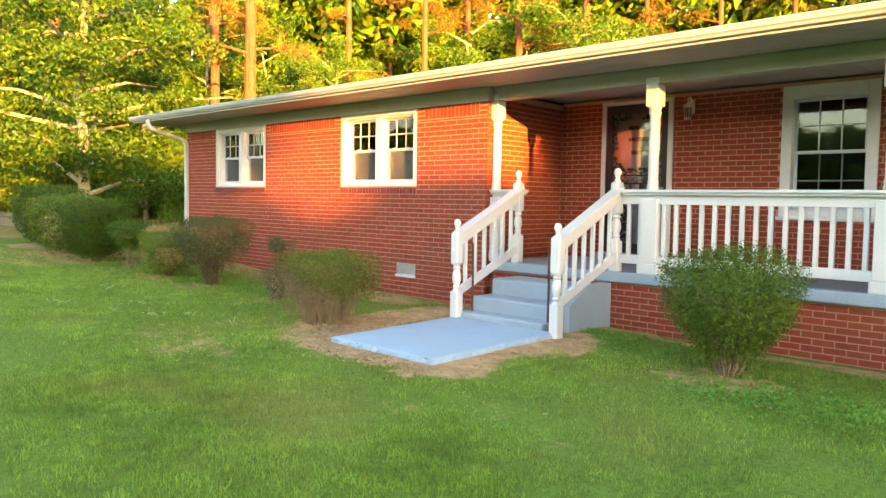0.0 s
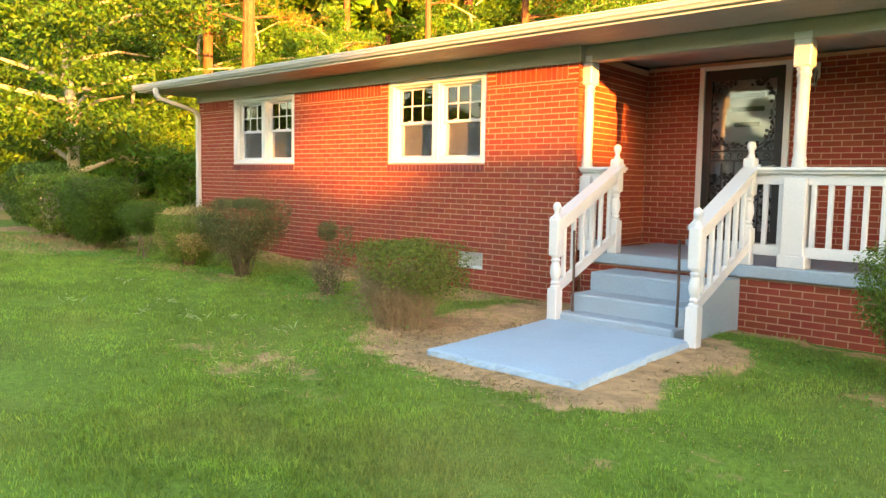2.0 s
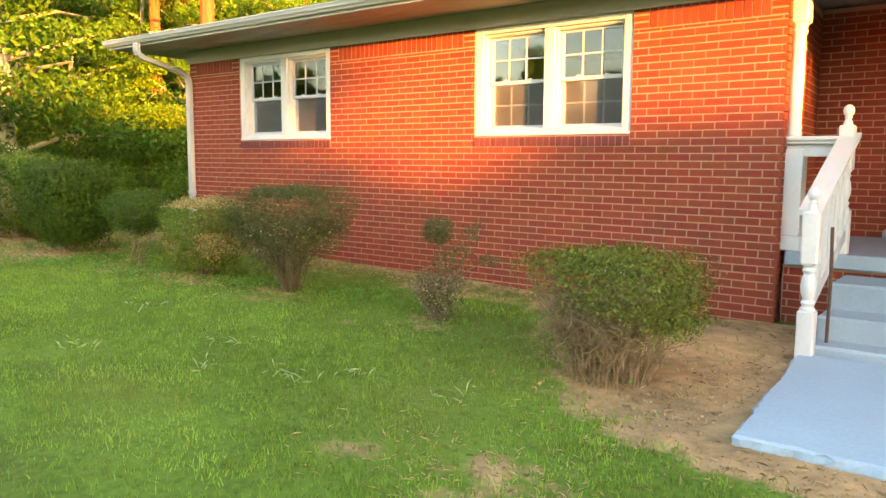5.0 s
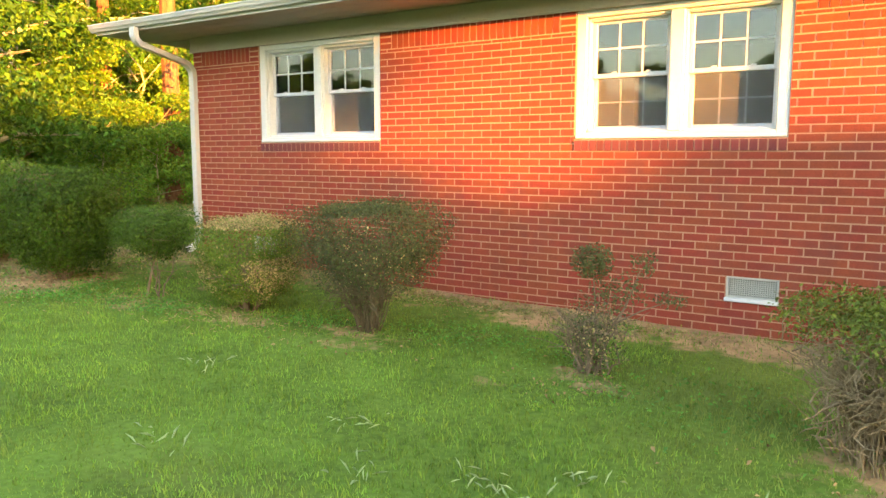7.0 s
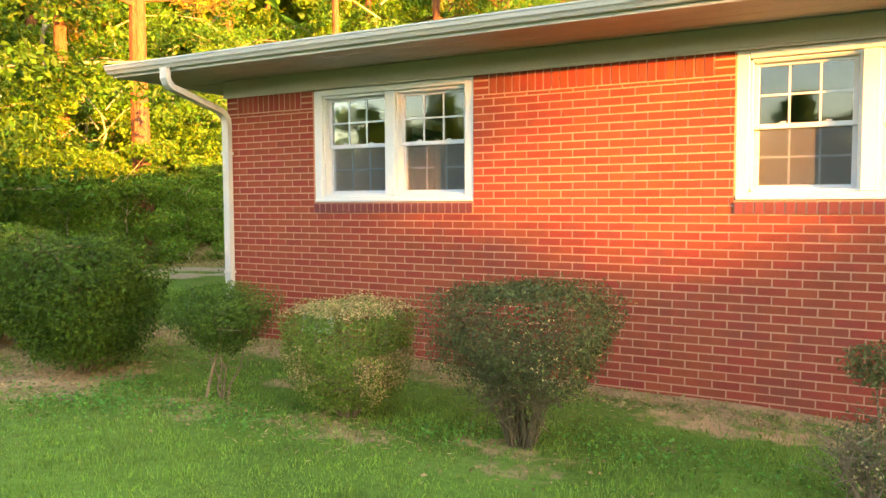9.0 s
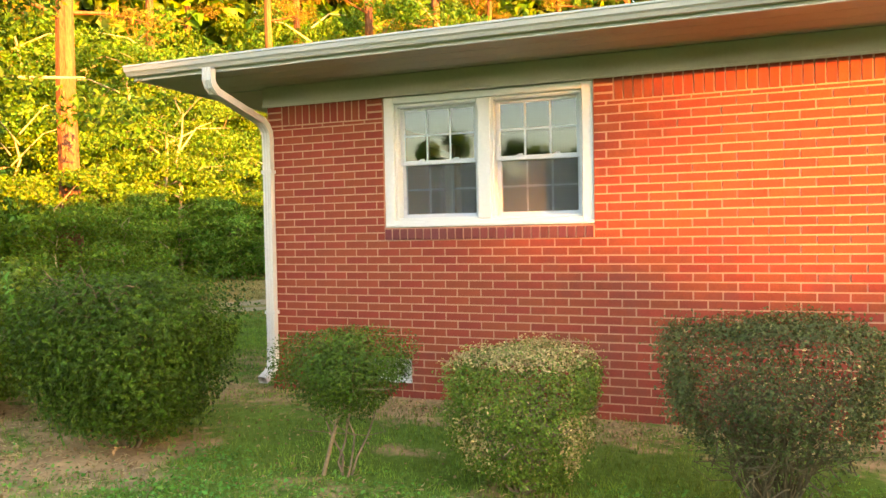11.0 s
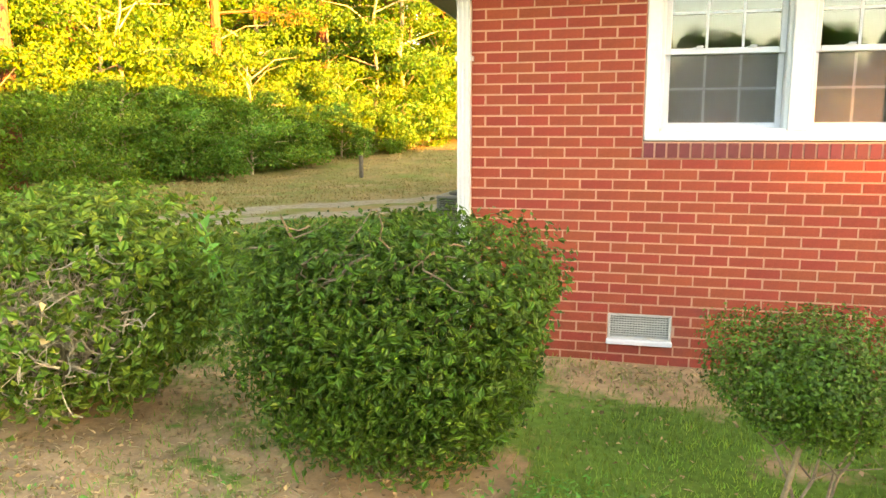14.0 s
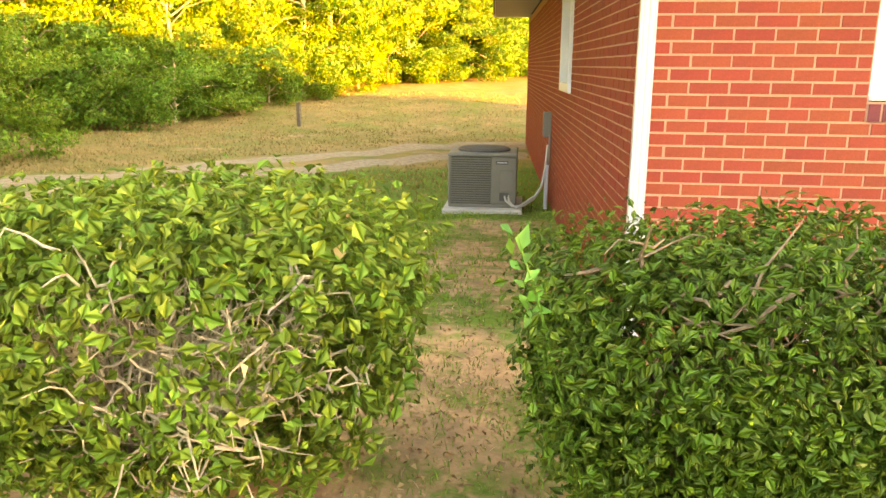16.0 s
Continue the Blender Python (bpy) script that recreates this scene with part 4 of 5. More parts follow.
storm = part("storm_frame", Geo().box(dx0, YP - 0.012, dz0, dx0 + 0.09, YP + 0.03, dz1, c=0.004).box(dx1 - 0.09, YP - 0.012, dz0, dx1, YP + 0.03, dz1, c=0.004)
             .box(dx0 + 0.09, YP - 0.012, dz1 - 0.13, dx1 - 0.09, YP + 0.03, dz1, c=0.004).box(dx0 + 0.09, YP - 0.012, dz0, dx1 - 0.09, YP + 0.03, dz0 + 0.13, c=0.004), IRON, door)
pane = part("pane", Geo().box(dx0 + 0.09, YP + 0.012, dz0 + 0.13, dx1 - 0.09, YP + 0.016, dz1 - 0.13), GLASS, storm)
pane.visible_shadow = False
gx0, gx1, gz0, gz1 = dx0 + 0.09, dx1 - 0.09, dz0 + 0.13, dz1 - 0.13
midz = gz0 + (gz1 - gz0) * 0.50
YG = YP - 0.004
for zz in (midz - 0.07, midz + 0.04):
    part("grille_bar", Geo().box(gx0, YG - 0.008, zz, gx1, YG + 0.008, zz + 0.022), IRON, storm)
n_bars = 5
for i in range(1, n_bars):
    u = gx0 + (gx1 - gx0) * i / n_bars
    part("grille_bar", Geo().box(u - 0.007, YG - 0.007, gz0, u + 0.007, YG + 0.007, midz - 0.07), IRON, storm)


def scroll(cx, cz, r, turns, flip, start=0.0):
    pts = []
    for i in range(22):
        t = i / 21
        a = start + flip * t * turns * 2 * math.pi
        pts.append((cx + r * (1 - 0.8 * t) * math.cos(a), YG, cz + r * (1 - 0.8 * t) * math.sin(a)))
    return pts


for i in range(5):
    u = gx0 + (gx1 - gx0) * (i + 0.5) / 5
    part("scroll", Geo().tube(scroll(u, midz - 0.004, 0.05, 1.5, 1 if i % 2 else -1, math.pi * (i % 2)), 0.006, 5), IRON, storm)
orn = random.Random(8)


def leaf_sprig(points):
    """A cast vine: a stem with small iron leaves along it."""
    s = Geo().tube(points, 0.006, 5)
    for p in points:
        for k in range(2):
            a, r = orn.uniform(0, 6.28), orn.uniform(0.034, 0.054)
            c = Vector((p[0] + math.cos(a) * 0.02, YG, p[2] + math.sin(a) * 0.02))
            d, e = Vector((math.cos(a), 0, math.sin(a))) * r, Vector((-math.sin(a), 0, math.cos(a))) * r * 0.5
            vs = [c, c + d * 0.5 + e, c + d, c + d * 0.5 - e]
            s.add([v + Vector((0, -0.004, 0)) for v in vs] + [v + Vector((0, 0.004, 0)) for v in vs], [(0, 1, 2, 3), (7, 6, 5, 4), (0, 4, 5, 1), (1, 5, 6, 2), (2, 6, 7, 3), (3, 7, 4, 0)])
    return s


for side in (-1, 1):
    e = gx0 + 0.03 if side < 0 else gx1 - 0.03
    part("vine", leaf_sprig([(e - side * 0.02 * math.sin(i * 1.1), YG, midz + 0.08 + i * 0.055) for i in range(13)]), IRON, storm)
    part("vine", leaf_sprig([(e - side * (0.03 + i * 0.035), YG, midz + 0.09 + 0.16 * math.exp(-i * 0.55)) for i in range(9)]), IRON, storm)
    part("vine", leaf_sprig([(e - side * (0.02 + i * 0.03), YG, gz1 - 0.03 - 0.10 * math.exp(-i * 0.6)) for i in range(8)]), IRON, storm)
for i in range(n_bars):
    if i in (0, 1, 3, 4):
        u = gx0 + (gx1 - gx0) * (i + 0.5) / n_bars
        for k in range(5):
            zz = gz0 + 0.08 + k * 0.135
            part("vine", leaf_sprig([(u + 0.028 * math.cos(j * 1.05), YG, zz + 0.045 * math.sin(j * 1.05)) for j in range(7)]), IRON, storm)
part("door_handle", Geo().tube([(dx1 - 0.05, YP - 0.015, 1.72), (dx1 - 0.05, YP - 0.06, 1.72), (dx1 - 0.12, YP - 0.065, 1.72)], 0.009, 6), VENT, storm)

lamp = thing("wall_lantern", "white metal wall lantern beside the front door", "wall lamp")
lx, ly, lz = -4.245, YP - 0.12, 2.585
part("wall_plate", Geo().box(lx - 0.04, YP - 0.02, lz + 0.08, lx + 0.04, YP - 0.001, lz + 0.26, c=0.01), WHITE, lamp)
part("arm", Geo().tube([(lx, YP - 0.02, lz + 0.20), (lx, YP - 0.06, lz + 0.285), (lx, ly, lz + 0.27), (lx, ly, lz + 0.21)], 0.009, 6), WHITE, lamp)
part("cap", Geo().lathe(lx, ly, [(0.062, lz + 0.155), (0.05, lz + 0.18), (0.02, lz + 0.205), (0.008, lz + 0.225)], 10), WHITE, lamp, smooth=True)
part("glass_body", Geo().lathe(lx, ly, [(0.032, lz + 0.02), (0.05, lz + 0.15), (0.05, lz + 0.155)], 10), GLASS, lamp, smooth=True)
part("cage", Geo().lathe(lx, ly, [(0.045, lz), (0.045, lz + 0.018), (0.03, lz + 0.022)], 10), WHITE, lamp)
for i in range(4):
    a = i * math.pi / 2 + 0.78
    part("cage_bar", Geo().tube([(lx + 0.036 * math.cos(a), ly + 0.036 * math.sin(a), lz + 0.015), (lx + 0.055 * math.cos(a), ly + 0.055 * math.sin(a), lz + 0.16)], 0.004, 4), WHITE, lamp)

# ---- air conditioner by the end wall ----
ax0, ax1, ay0, ay1 = -15.745, -14.915, 12.45, 13.25
az, AH = 0.157, 0.62                       # top of the slab; height of the body
tagged(part("condenser_slab", Geo().box(ax0 - 0.06, ay0 - 0.16, az - 0.16, ax1 + 0.08, ay1 + 0.1, az, c=0.012), CONCRETE), "grey concrete slab under the air conditioner", "concrete slab")
ac = thing("air_conditioner", "weathered grey outdoor air conditioning unit on a slab", "air conditioner")
part("base_pan", Geo().box(ax0, ay0, az, ax1, ay1, az + 0.04, c=0.006), ACGREY, ac)
part("coil", Geo().box(ax0 + 0.02, ay0 + 0.02, az + 0.04, ax1 - 0.02, ay1 - 0.02, az + AH), COIL, ac, "dark finned coil behind the louvres")
part("side_panel", Geo().box(ax1 - 0.31, ay0 - 0.006, az + 0.04, ax1 + 0.004, ay0 + 0.3, az + AH, c=0.010), ACGREY, ac)
part("service_cover", Geo().box(ax1 - 0.20, ay0 - 0.018, az + 0.20, ax1 - 0.03, ay0 - 0.0065, az + AH - 0.16, c=0.006), ACGREY, ac)
part("valve_box", Geo().box(ax1 - 0.20, ay0 - 0.028, az + 0.09, ax1 - 0.09, ay0 - 0.0065, az + 0.19, c=0.006), COIL, ac)
part("lid", Geo().box(ax0 - 0.010, ay0 - 0.010, az + AH, ax1 + 0.010, ay1 + 0.010, az + AH + 0.045, c=0.014), ACGREY, ac)
part("fan_guard", Geo().lathe((ax0 + ax1) / 2, (ay0 + ay1) / 2, [(0.33, az + AH + 0.045), (0.33, az + AH + 0.065), (0.28, az + AH + 0.085), (0.05, az + AH + 0.09)], 28), COIL, ac)
for cx_, cy_ in ((ax0 + 0.015, ay0 + 0.018), (ax0 + 0.015, ay1 - 0.018), (ax1 - 0.015, ay1 - 0.018)):
    part("corner_post", Geo().box(cx_ - 0.018, cy_ - 0.022, az + 0.04, cx_ + 0.018, cy_ + 0.022, az + AH, c=0.005), ACGREY, ac)
part("name_plate", Geo().box(ax1 - 0.25, ay0 - 0.011, az + AH - 0.085, ax1 - 0.10, ay0 - 0.0065, az + AH - 0.045), DARK, ac, "small dark badge")
part("badge_bar", Geo().box(ax1 - 0.235, ay0 - 0.013, az + AH - 0.070, ax1 - 0.115, ay0 - 0.0112, az + AH - 0.060), TRIM, ac, "pale bar of unreadable lettering")
for i in range(20):
    zz = az + 0.055 + i * 0.0282
    part("louvre", Geo().box(ax0 + 0.033, ay0 - 0.002, zz, ax1 - 0.312, ay0 + 0.016, zz + 0.013), ACGREY, ac)
hose = thing("refrigerant_lines", "insulated pipes and cable from the air conditioner to the wall", "pipes")
wx = -14.545
for i, o in enumerate((0.0, 0.045)):
    part("pipe", Geo().tube([(ax1 - 0.14 + o, ay0 - 0.01, az + 0.16), (ax1 - 0.12 + o, ay0 - 0.05, az + 0.10 - o * 0.3), (ax1 - 0.04 + o, ay0 - 0.05, az + 0.03 - o * 0.4), (ax1 + 0.10 + o * 0.4, ay0 + 0.02, az + 0.03 + o), (ax1 + 0.22 + o * 0.4, ay0 + 0.10, az + 0.10 + o),
                             (ax1 + 0.30 + o * 0.3, ay0 + 0.2, az + 0.20 + o), (wx - 0.02, ay0 + 0.28, az + 0.42 + o), (wx, ay0 + 0.32, az + 0.75)], 0.013, 7), VENT, hose, smooth=True)
part("conduit", Geo().tube([(wx, ay0 + 0.3, az - 0.08), (wx, ay0 + 0.3, az + 0.50)], 0.026, 8), TRIM, hose, "white plastic conduit")
part("thin_conduit", Geo().tube([(wx + 0.035, ay0 + 0.5, az + 0.45), (wx + 0.035, ay0 + 0.6, az + 0.85)], 0.014, 6), ACGREY, hose, "thin grey conduit")
part("junction_box", Geo().box(-14.60, ay0 + 0.75, az + 0.80, -14.485, ay0 + 0.95, az + 1.12, c=0.012), ACGREY, hose, "grey electric box")

# ---- plants ----
prng = np.random.default_rng(11)


def leaves_at(p, out, size, narrow=0.5, droop=0.2, rng=prng, fold=0.25, up=0.4):
    """Folded kite leaves at the points p, roughly facing out. Returns verts and faces."""
    n = len(p)
    d = rng.normal(size=(n, 3))
    nrm = out + 0.75 * rng.normal(size=(n, 3)) + np.array([0, 0, up])
    nrm /= np.linalg.norm(nrm, axis=1, keepdims=True) + 1e-9
    d -= nrm * (d * nrm).sum(1, keepdims=True)
    d /= np.linalg.norm(d, axis=1, keepdims=True) + 1e-9
    s = np.cross(nrm, d)
    ln = size * rng.uniform(0.65, 1.3, (n, 1))
    w = ln * narrow * rng.uniform(0.8, 1.2, (n, 1))
    b, t = p - d * ln * 0.5, p + d * ln * 0.5 - nrm * ln * droop
    m = p - d * ln * 0.06
    l, r = m + s * w * 0.5 + nrm * w * fold, m - s * w * 0.5 + nrm * w * fold
    v = np.stack([b, l, t, r], 1).reshape(-1, 3)
    k = np.arange(n)[:, None] * 4
    return v, np.concatenate([k + [0, 1, 2], k + [0, 2, 3]], 0).astype(np.int32)


def lobed_at(p, out, size, rng, narrow=0.50, fold=0.08, up=0.35, droop=0.15):
    """Spiny lobed leaves, eight small faces each."""
    n = len(p)
    d = rng.normal(size=(n, 3))
    nrm = out + 0.7 * rng.normal(size=(n, 3)) + np.array([0, 0, up])
    nrm /= np.linalg.norm(nrm, axis=1, keepdims=True) + 1e-9
    d -= nrm * (d * nrm).sum(1, keepdims=True)
    d /= np.linalg.norm(d, axis=1, keepdims=True) + 1e-9
    s = np.cross(nrm, d)
    ln = size * rng.uniform(0.6, 1.3, (n, 1))
    w = ln * narrow * rng.uniform(0.8, 1.15, (n, 1))
    rows = [(0, 0, 0), (0.52, 0, -0.02), (1.0, 0, -droop)]
    for sg in (1, -1):
        rows += [(0.22, sg * 0.30, fold * 0.6), (0.52, sg * 0.56, fold * 1.3), (0.70, sg * 0.24, fold * 0.3)]
    v = np.stack([p + d * ln * (a - 0.5) + s * w * b + nrm * w * c for a, b, c in rows], 1).reshape(-1, 3)
    tri = []
    for o in (3, 6):
        tri += [(0, o, 1), (o, o + 1, o + 2), (o, o + 2, 1), (o + 2, 2, 1)]
    k = np.arange(n)[:, None] * 9
    return v, np.concatenate([k + list(t) for t in tri], 0).astype(np.int32)


def rounded(n, half, power, rng, inner=0.80):
    """Points in the outer shell of a rounded box, with their outward directions."""
    q = rng.normal(size=(n, 3))
    q /= np.linalg.norm(q, axis=1, keepdims=True)
    k = (np.abs(q) ** power).sum(1, keepdims=True) ** (-1 / power)
    s = q * k
    wob = 1 + 0.06 * np.sin(s[:, :1] * 5 + 1) * np.sin(s[:, 1:2] * 6) + 0.05 * np.sin(s[:, 2:] * 7 + s[:, :1] * 4)
    depth = 1 - (1 - inner) * rng.random((n, 1)) ** 1.3
    depth = np.where(rng.random((n, 1)) < 0.10, 1 + 0.10 * rng.random((n, 1)) ** 1.5, depth)
    return s * wob * depth * half, q


def stems(cx, cy, z0, spread, tall, count, rng, r0=0.010, twigs=2, foot=0.12):
    """A clump of crooked shrub stems."""
    g = Geo()
    for i in range(count):
        a = rng.uniform(0, 6.283)
        lean = rng.uniform(0.25, 1.0)
        tip = np.array([math.cos(a) * spread[0] * lean, math.sin(a) * spread[1] * lean, tall * rng.uniform(0.75, 1.0)])
        pts = []
        for k in range(6):
            t = k / 5
            w = rng.normal(size=3) * 0.025 * (k > 0)
            pts.append((cx + tip[0] * (foot + (1 - foot) * t ** 1.15) + w[0], cy + tip[1] * (foot + (1 - foot) * t ** 1.15) + w[1], z0 - 0.03 + tip[2] * t + w[2]))
        g.tube(pts, [r0 * (1.25 - 0.9 * k / 5) for k in range(6)], 5)
        for _ in range(twigs):
            k = int(rng.integers(2, 5))
            b = np.array(pts[k])
            e = b + np.array([rng.normal() * 0.12, rng.normal() * 0.12, rng.uniform(0.02, 0.14)])
            e2 = e + np.array([rng.normal() * 0.06, rng.normal() * 0.06, rng.uniform(0.0, 0.09)])
            g.tube([b, e, e2], [r0 * 0.5, r0 * 0.4, r0 * 0.22], 4)
    return g


def shrub(name, label, x, y, half, z_mid, count, leaf, leaf_size, power=3.0, stem_count=22, seed=1, dry=0, narrow=0.55, inner=0.78, bare=None, stem_r=0.009, stem_mat=None, twigs=2, dry_at=None, taper=0.8, lobed=False, tangle=None, foot=0.12):
    rng = np.random.default_rng(seed)
    z0 = float(height(x, y))
    ob = thing(name, label, "shrub", "foundation shrubs")
    stem_part = part("stem_clump", stems(x, y, z0, (half[0] * 0.85, half[1] * 0.85), z_mid + half[2] * 0.6, stem_count, rng, stem_r, twigs, foot), stem_mat or TWIG, ob, smooth=True)
    tagged(stem_part, kind="stuff")
    p, out = rounded(count, np.array(half), power, rng, inner)
    wide = taper + (1 - taper) * smooth(0.0, 0.75, (p[:, 2:] / half[2] + 1) / 2)
    p = p * np.concatenate([wide, wide, np.ones_like(wide)], 1)
    keep = np.ones(len(p), bool)
    if bare is not None:
        keep = ~bare(p / np.array(half), rng)
    p, out = p[keep], out[keep]
    p = p + np.array([x, y, z0 + z_mid])
    keep = p[:, 2] > z0 + 0.03
    p, out = p[keep], out[keep]
    is_dry = rng.random(len(p)) < dry
    if dry_at is not None:
        is_dry |= dry_at((p - np.array([x, y, z0 + z_mid])) / np.array(half), rng)
    if lobed:
        v, f = lobed_at(p[~is_dry], out[~is_dry], leaf_size, rng, narrow)
    else:
        v, f = leaves_at(p[~is_dry], out[~is_dry], leaf_size, narrow, rng=rng)
    tagged(link("foliage", array_mesh("foliage", v, f), leaf, ob), kind="stuff")
    if is_dry.any():
        v, f = leaves_at(p[is_dry], out[is_dry], leaf_size, narrow, rng=rng)
        tagged(link("dry_foliage", array_mesh("dry_leaves", v, f), LEAF_DRY, ob, "browned dry leaves"), kind="stuff")
    if tangle:                                   # crooked bare twigs near the surface: centre and reach in shares of the half size, count
        g, (tc, reach, n_t) = Geo(), tangle
        for i in range(n_t):
            q = np.array(tc) + rng.normal(size=3) * np.array(reach)
            q[1] = -math.sqrt(max(0.55 ** 2, 0.95 - q[0] ** 2 * 0.8)) * rng.uniform(0.5, 0.88)
            b = np.array([x, y, z0 + z_mid]) + q * np.array(half) * np.array([0.92, 0.92, 0.9])
            d = np.array([q[0] * 0.4, -0.5, 0.35]) + rng.normal(size=3) * np.array([0.8, 0.35, 0.7])
            d /= np.linalg.norm(d)
            ln, pts = rng.uniform(0.12, 0.32), [b - d * 0.1]
            for k in range(4):
                d = d + rng.normal(size=3) * 0.45
                d /= np.linalg.norm(d)
                pts.append(pts[-1] + d * ln / 4)
            r = rng.uniform(0.0024, 0.0052) * (1.3 if lobed else 1.0)
            if min(p_[2] for p_ in pts) < z0 + 0.12 or max(abs(p_[0] - x) for p_ in pts) > half[0] * 1.02 or any(p_[2] < z0 + 0.4 and abs(p_[0] - x) > half[0] * 0.72 for p_ in pts):
                continue
            g.tube(pts, [r, r, r * 0.85, r * 0.7, r * 0.4], 5)
        tagged(part("twig_clump", g, stem_mat or TWIG, ob, "bare crooked twigs", smooth=True), kind="stuff")
    return ob


DARK_TWIG = material("dark_twig", (0.11, 0.085, 0.05), 0.9, 0.3, 12, 80, 0.5, 0.003, specular=0.1)
PALE_TWIG = material("pale_brown_twig", (0.23, 0.165, 0.10), 0.9, 0.3, 12, 80, 0.5, 0.003, specular=0.1)
HOLLY_TWIG = material("grey_holly_twig", (0.37, 0.30, 0.21), 0.9, 0.3, 12, 80, 0.5, 0.003, specular=0.1)


def open_foot(cut, ragged=0.25):
    return lambda q, rng: q[:, 2] < cut + ragged * rng.normal(size=len(q))


B = BUSHES
shrub("round_shrub", "round clipped green shrub on bare stems before the porch", B[0][0], B[0][1], (0.59, 0.57, 0.50), 0.60, 36000, LEAF_MID, 0.023, 2.7, 34, 1, inner=0.45, bare=open_foot(-0.80, 0.12), stem_r=0.012, taper=0.55)
shrub("half_bare_shrub", "low shrub, green on top with bare brown twigs below", B[1][0] + 0.02, B[1][1], (0.54, 0.49, 0.335), 0.455, 24000, LEAF_OLIVE, 0.024, 4.6, 190, 2, inner=0.62, bare=lambda q, rng: (q[:, 2] < 0.12 - 0.5 * q[:, 0] - 0.2 * q[:, 1] + 0.17 * rng.normal(size=len(q))) | (q[:, 2] < -0.97), stem_r=0.0042, stem_mat=PALE_TWIG, twigs=4, taper=0.86, tangle=((-0.3, 0, -0.3), (0.5, 0, 0.4), 220), foot=0.62)
shrub("brown_shrub", "dense dull green shrub flaring up from brown stems", B[3][0], B[3][1], (0.53, 0.47, 0.41), 0.60, 30000, LEAF_DULL, 0.020, 6.5, 60, 4, dry=0.008, bare=lambda q, rng: rng.random(len(q)) < np.clip(0.60 - 1.25 * (q[:, 2] + 0.45), 0, 0.96), stem_r=0.006, stem_mat=DARK_TWIG, twigs=5, taper=0.58, foot=0.2, tangle=((0.15, 0, -0.25), (0.5, 0, 0.45), 90),
      dry_at=lambda q, rng: rng.random(len(q)) < 0.07 * np.exp(-((q[:, 0] - 0.45) / 0.4) ** 2 - ((q[:, 2] - 0.1) / 0.5) ** 2))
shrub("yellowing_shrub", "boxy clipped shrub with scorched yellow leaves", B[4][0], B[4][1], (0.395, 0.39, 0.36), 0.45, 33000, LEAF_LIME, 0.019, 4.2, 24, 5, dry=0.03, tangle=((0.55, 0, -0.2), (0.3, 0, 0.4), 60), bare=open_foot(-0.93, 0.06), taper=0.84,
      dry_at=lambda q, rng: (rng.random(len(q)) < 0.72 * (q[:, 2] > 0.78)) | (rng.random(len(q)) < 0.7 * np.exp(-((q[:, 0] + 0.45) / 0.3) ** 2 - ((q[:, 2] + 0.25) / 0.4) ** 2)) | (rng.random(len(q)) < 0.6 * (q[:, 0] > 0.70) * (q[:, 2] < 0.1)))
small = shrub("small_shrub", "small dark green shrub on thin leaning stems", B[5][0], B[5][1], (0.39, 0.36, 0.24), 0.60, 22000, LEAF_DARK, 0.019, 3.6, 4, 6, inner=0.3, bare=lambda q, rng: rng.random(len(q)) < np.clip(-0.45 - 1.1 * q[:, 2] - 0.55 * q[:, 0], 0.05 + 0.3 * (np.sin(q[:, 0] * 6 + 1) * np.sin(q[:, 2] * 5) > 0.35), 1), stem_r=0.007, twigs=3, taper=0.62, foot=0.12)
part("main_stem", Geo().tube([(B[5][0] - 0.13, B[5][1] - 0.05, 0.20), (B[5][0] - 0.07, B[5][1] - 0.04, 0.42), (B[5][0] - 0.03, B[5][1] - 0.02, 0.58), (B[5][0] + 0.07, B[5][1], 0.80)], [0.014, 0.012, 0.011, 0.007], 7), PALE_TWIG, small, "pale leaning main stem", smooth=True)
shrub("holly_hedge", "large boxy dark green holly with a flat clipped top", B[6][0], B[6][1], (0.66, 0.50, 0.52), 0.60, 36000, LEAF_DARK, 0.039, 6.0, 30, 7, narrow=0.5, inner=0.55, bare=open_foot(-0.86, 0.10), taper=0.70, lobed=True, tangle=((0.0, 0, 0.95), (0.5, 0, 0.1), 30))
shrub("light_holly", "large bright green holly with bare twigs showing through", B[7][0], B[7][1], (0.91, 0.62, 0.53), 0.62, 17500, LEAF_FRESH, 0.052, 3.8, 80, 8, narrow=0.68, dry=0.006, inner=0.66, stem_r=0.0065, stem_mat=HOLLY_TWIG, twigs=4, taper=0.78, lobed=True, tangle=((0.42, 0, 0.0), (0.36, 0, 0.40), 170),
      bare=lambda q, rng: rng.random(len(q)) < np.clip((0.70 + 0.28 * np.sin(q[:, 0] * 9 + 2 * q[:, 2]) * np.sin(q[:, 2] * 8 + 1)) * np.exp(-((q[:, 0] - 0.40) / 0.58) ** 4 - ((q[:, 2] + 0.05) / 0.65) ** 4) * (q[:, 1] < 0.2) + np.clip(-0.75 - q[:, 2], 0, 1) * 3, 0, 0.95))
shrub("far_holly", "tall rounded green holly at the end of the row", B[8][0], B[8][1], (1.0, 0.75, 0.65), 0.72, 14000, LEAF_DARK, 0.045, 3.4, 16, 9, bare=open_foot(-0.9, 0.08))
shrub("low_shrub", "small green shrub near the porch base", -0.62, 6.75, (0.35, 0.33, 0.28), 0.42, 2600, LEAF_MID, 0.034, 2.4, 12, 10)

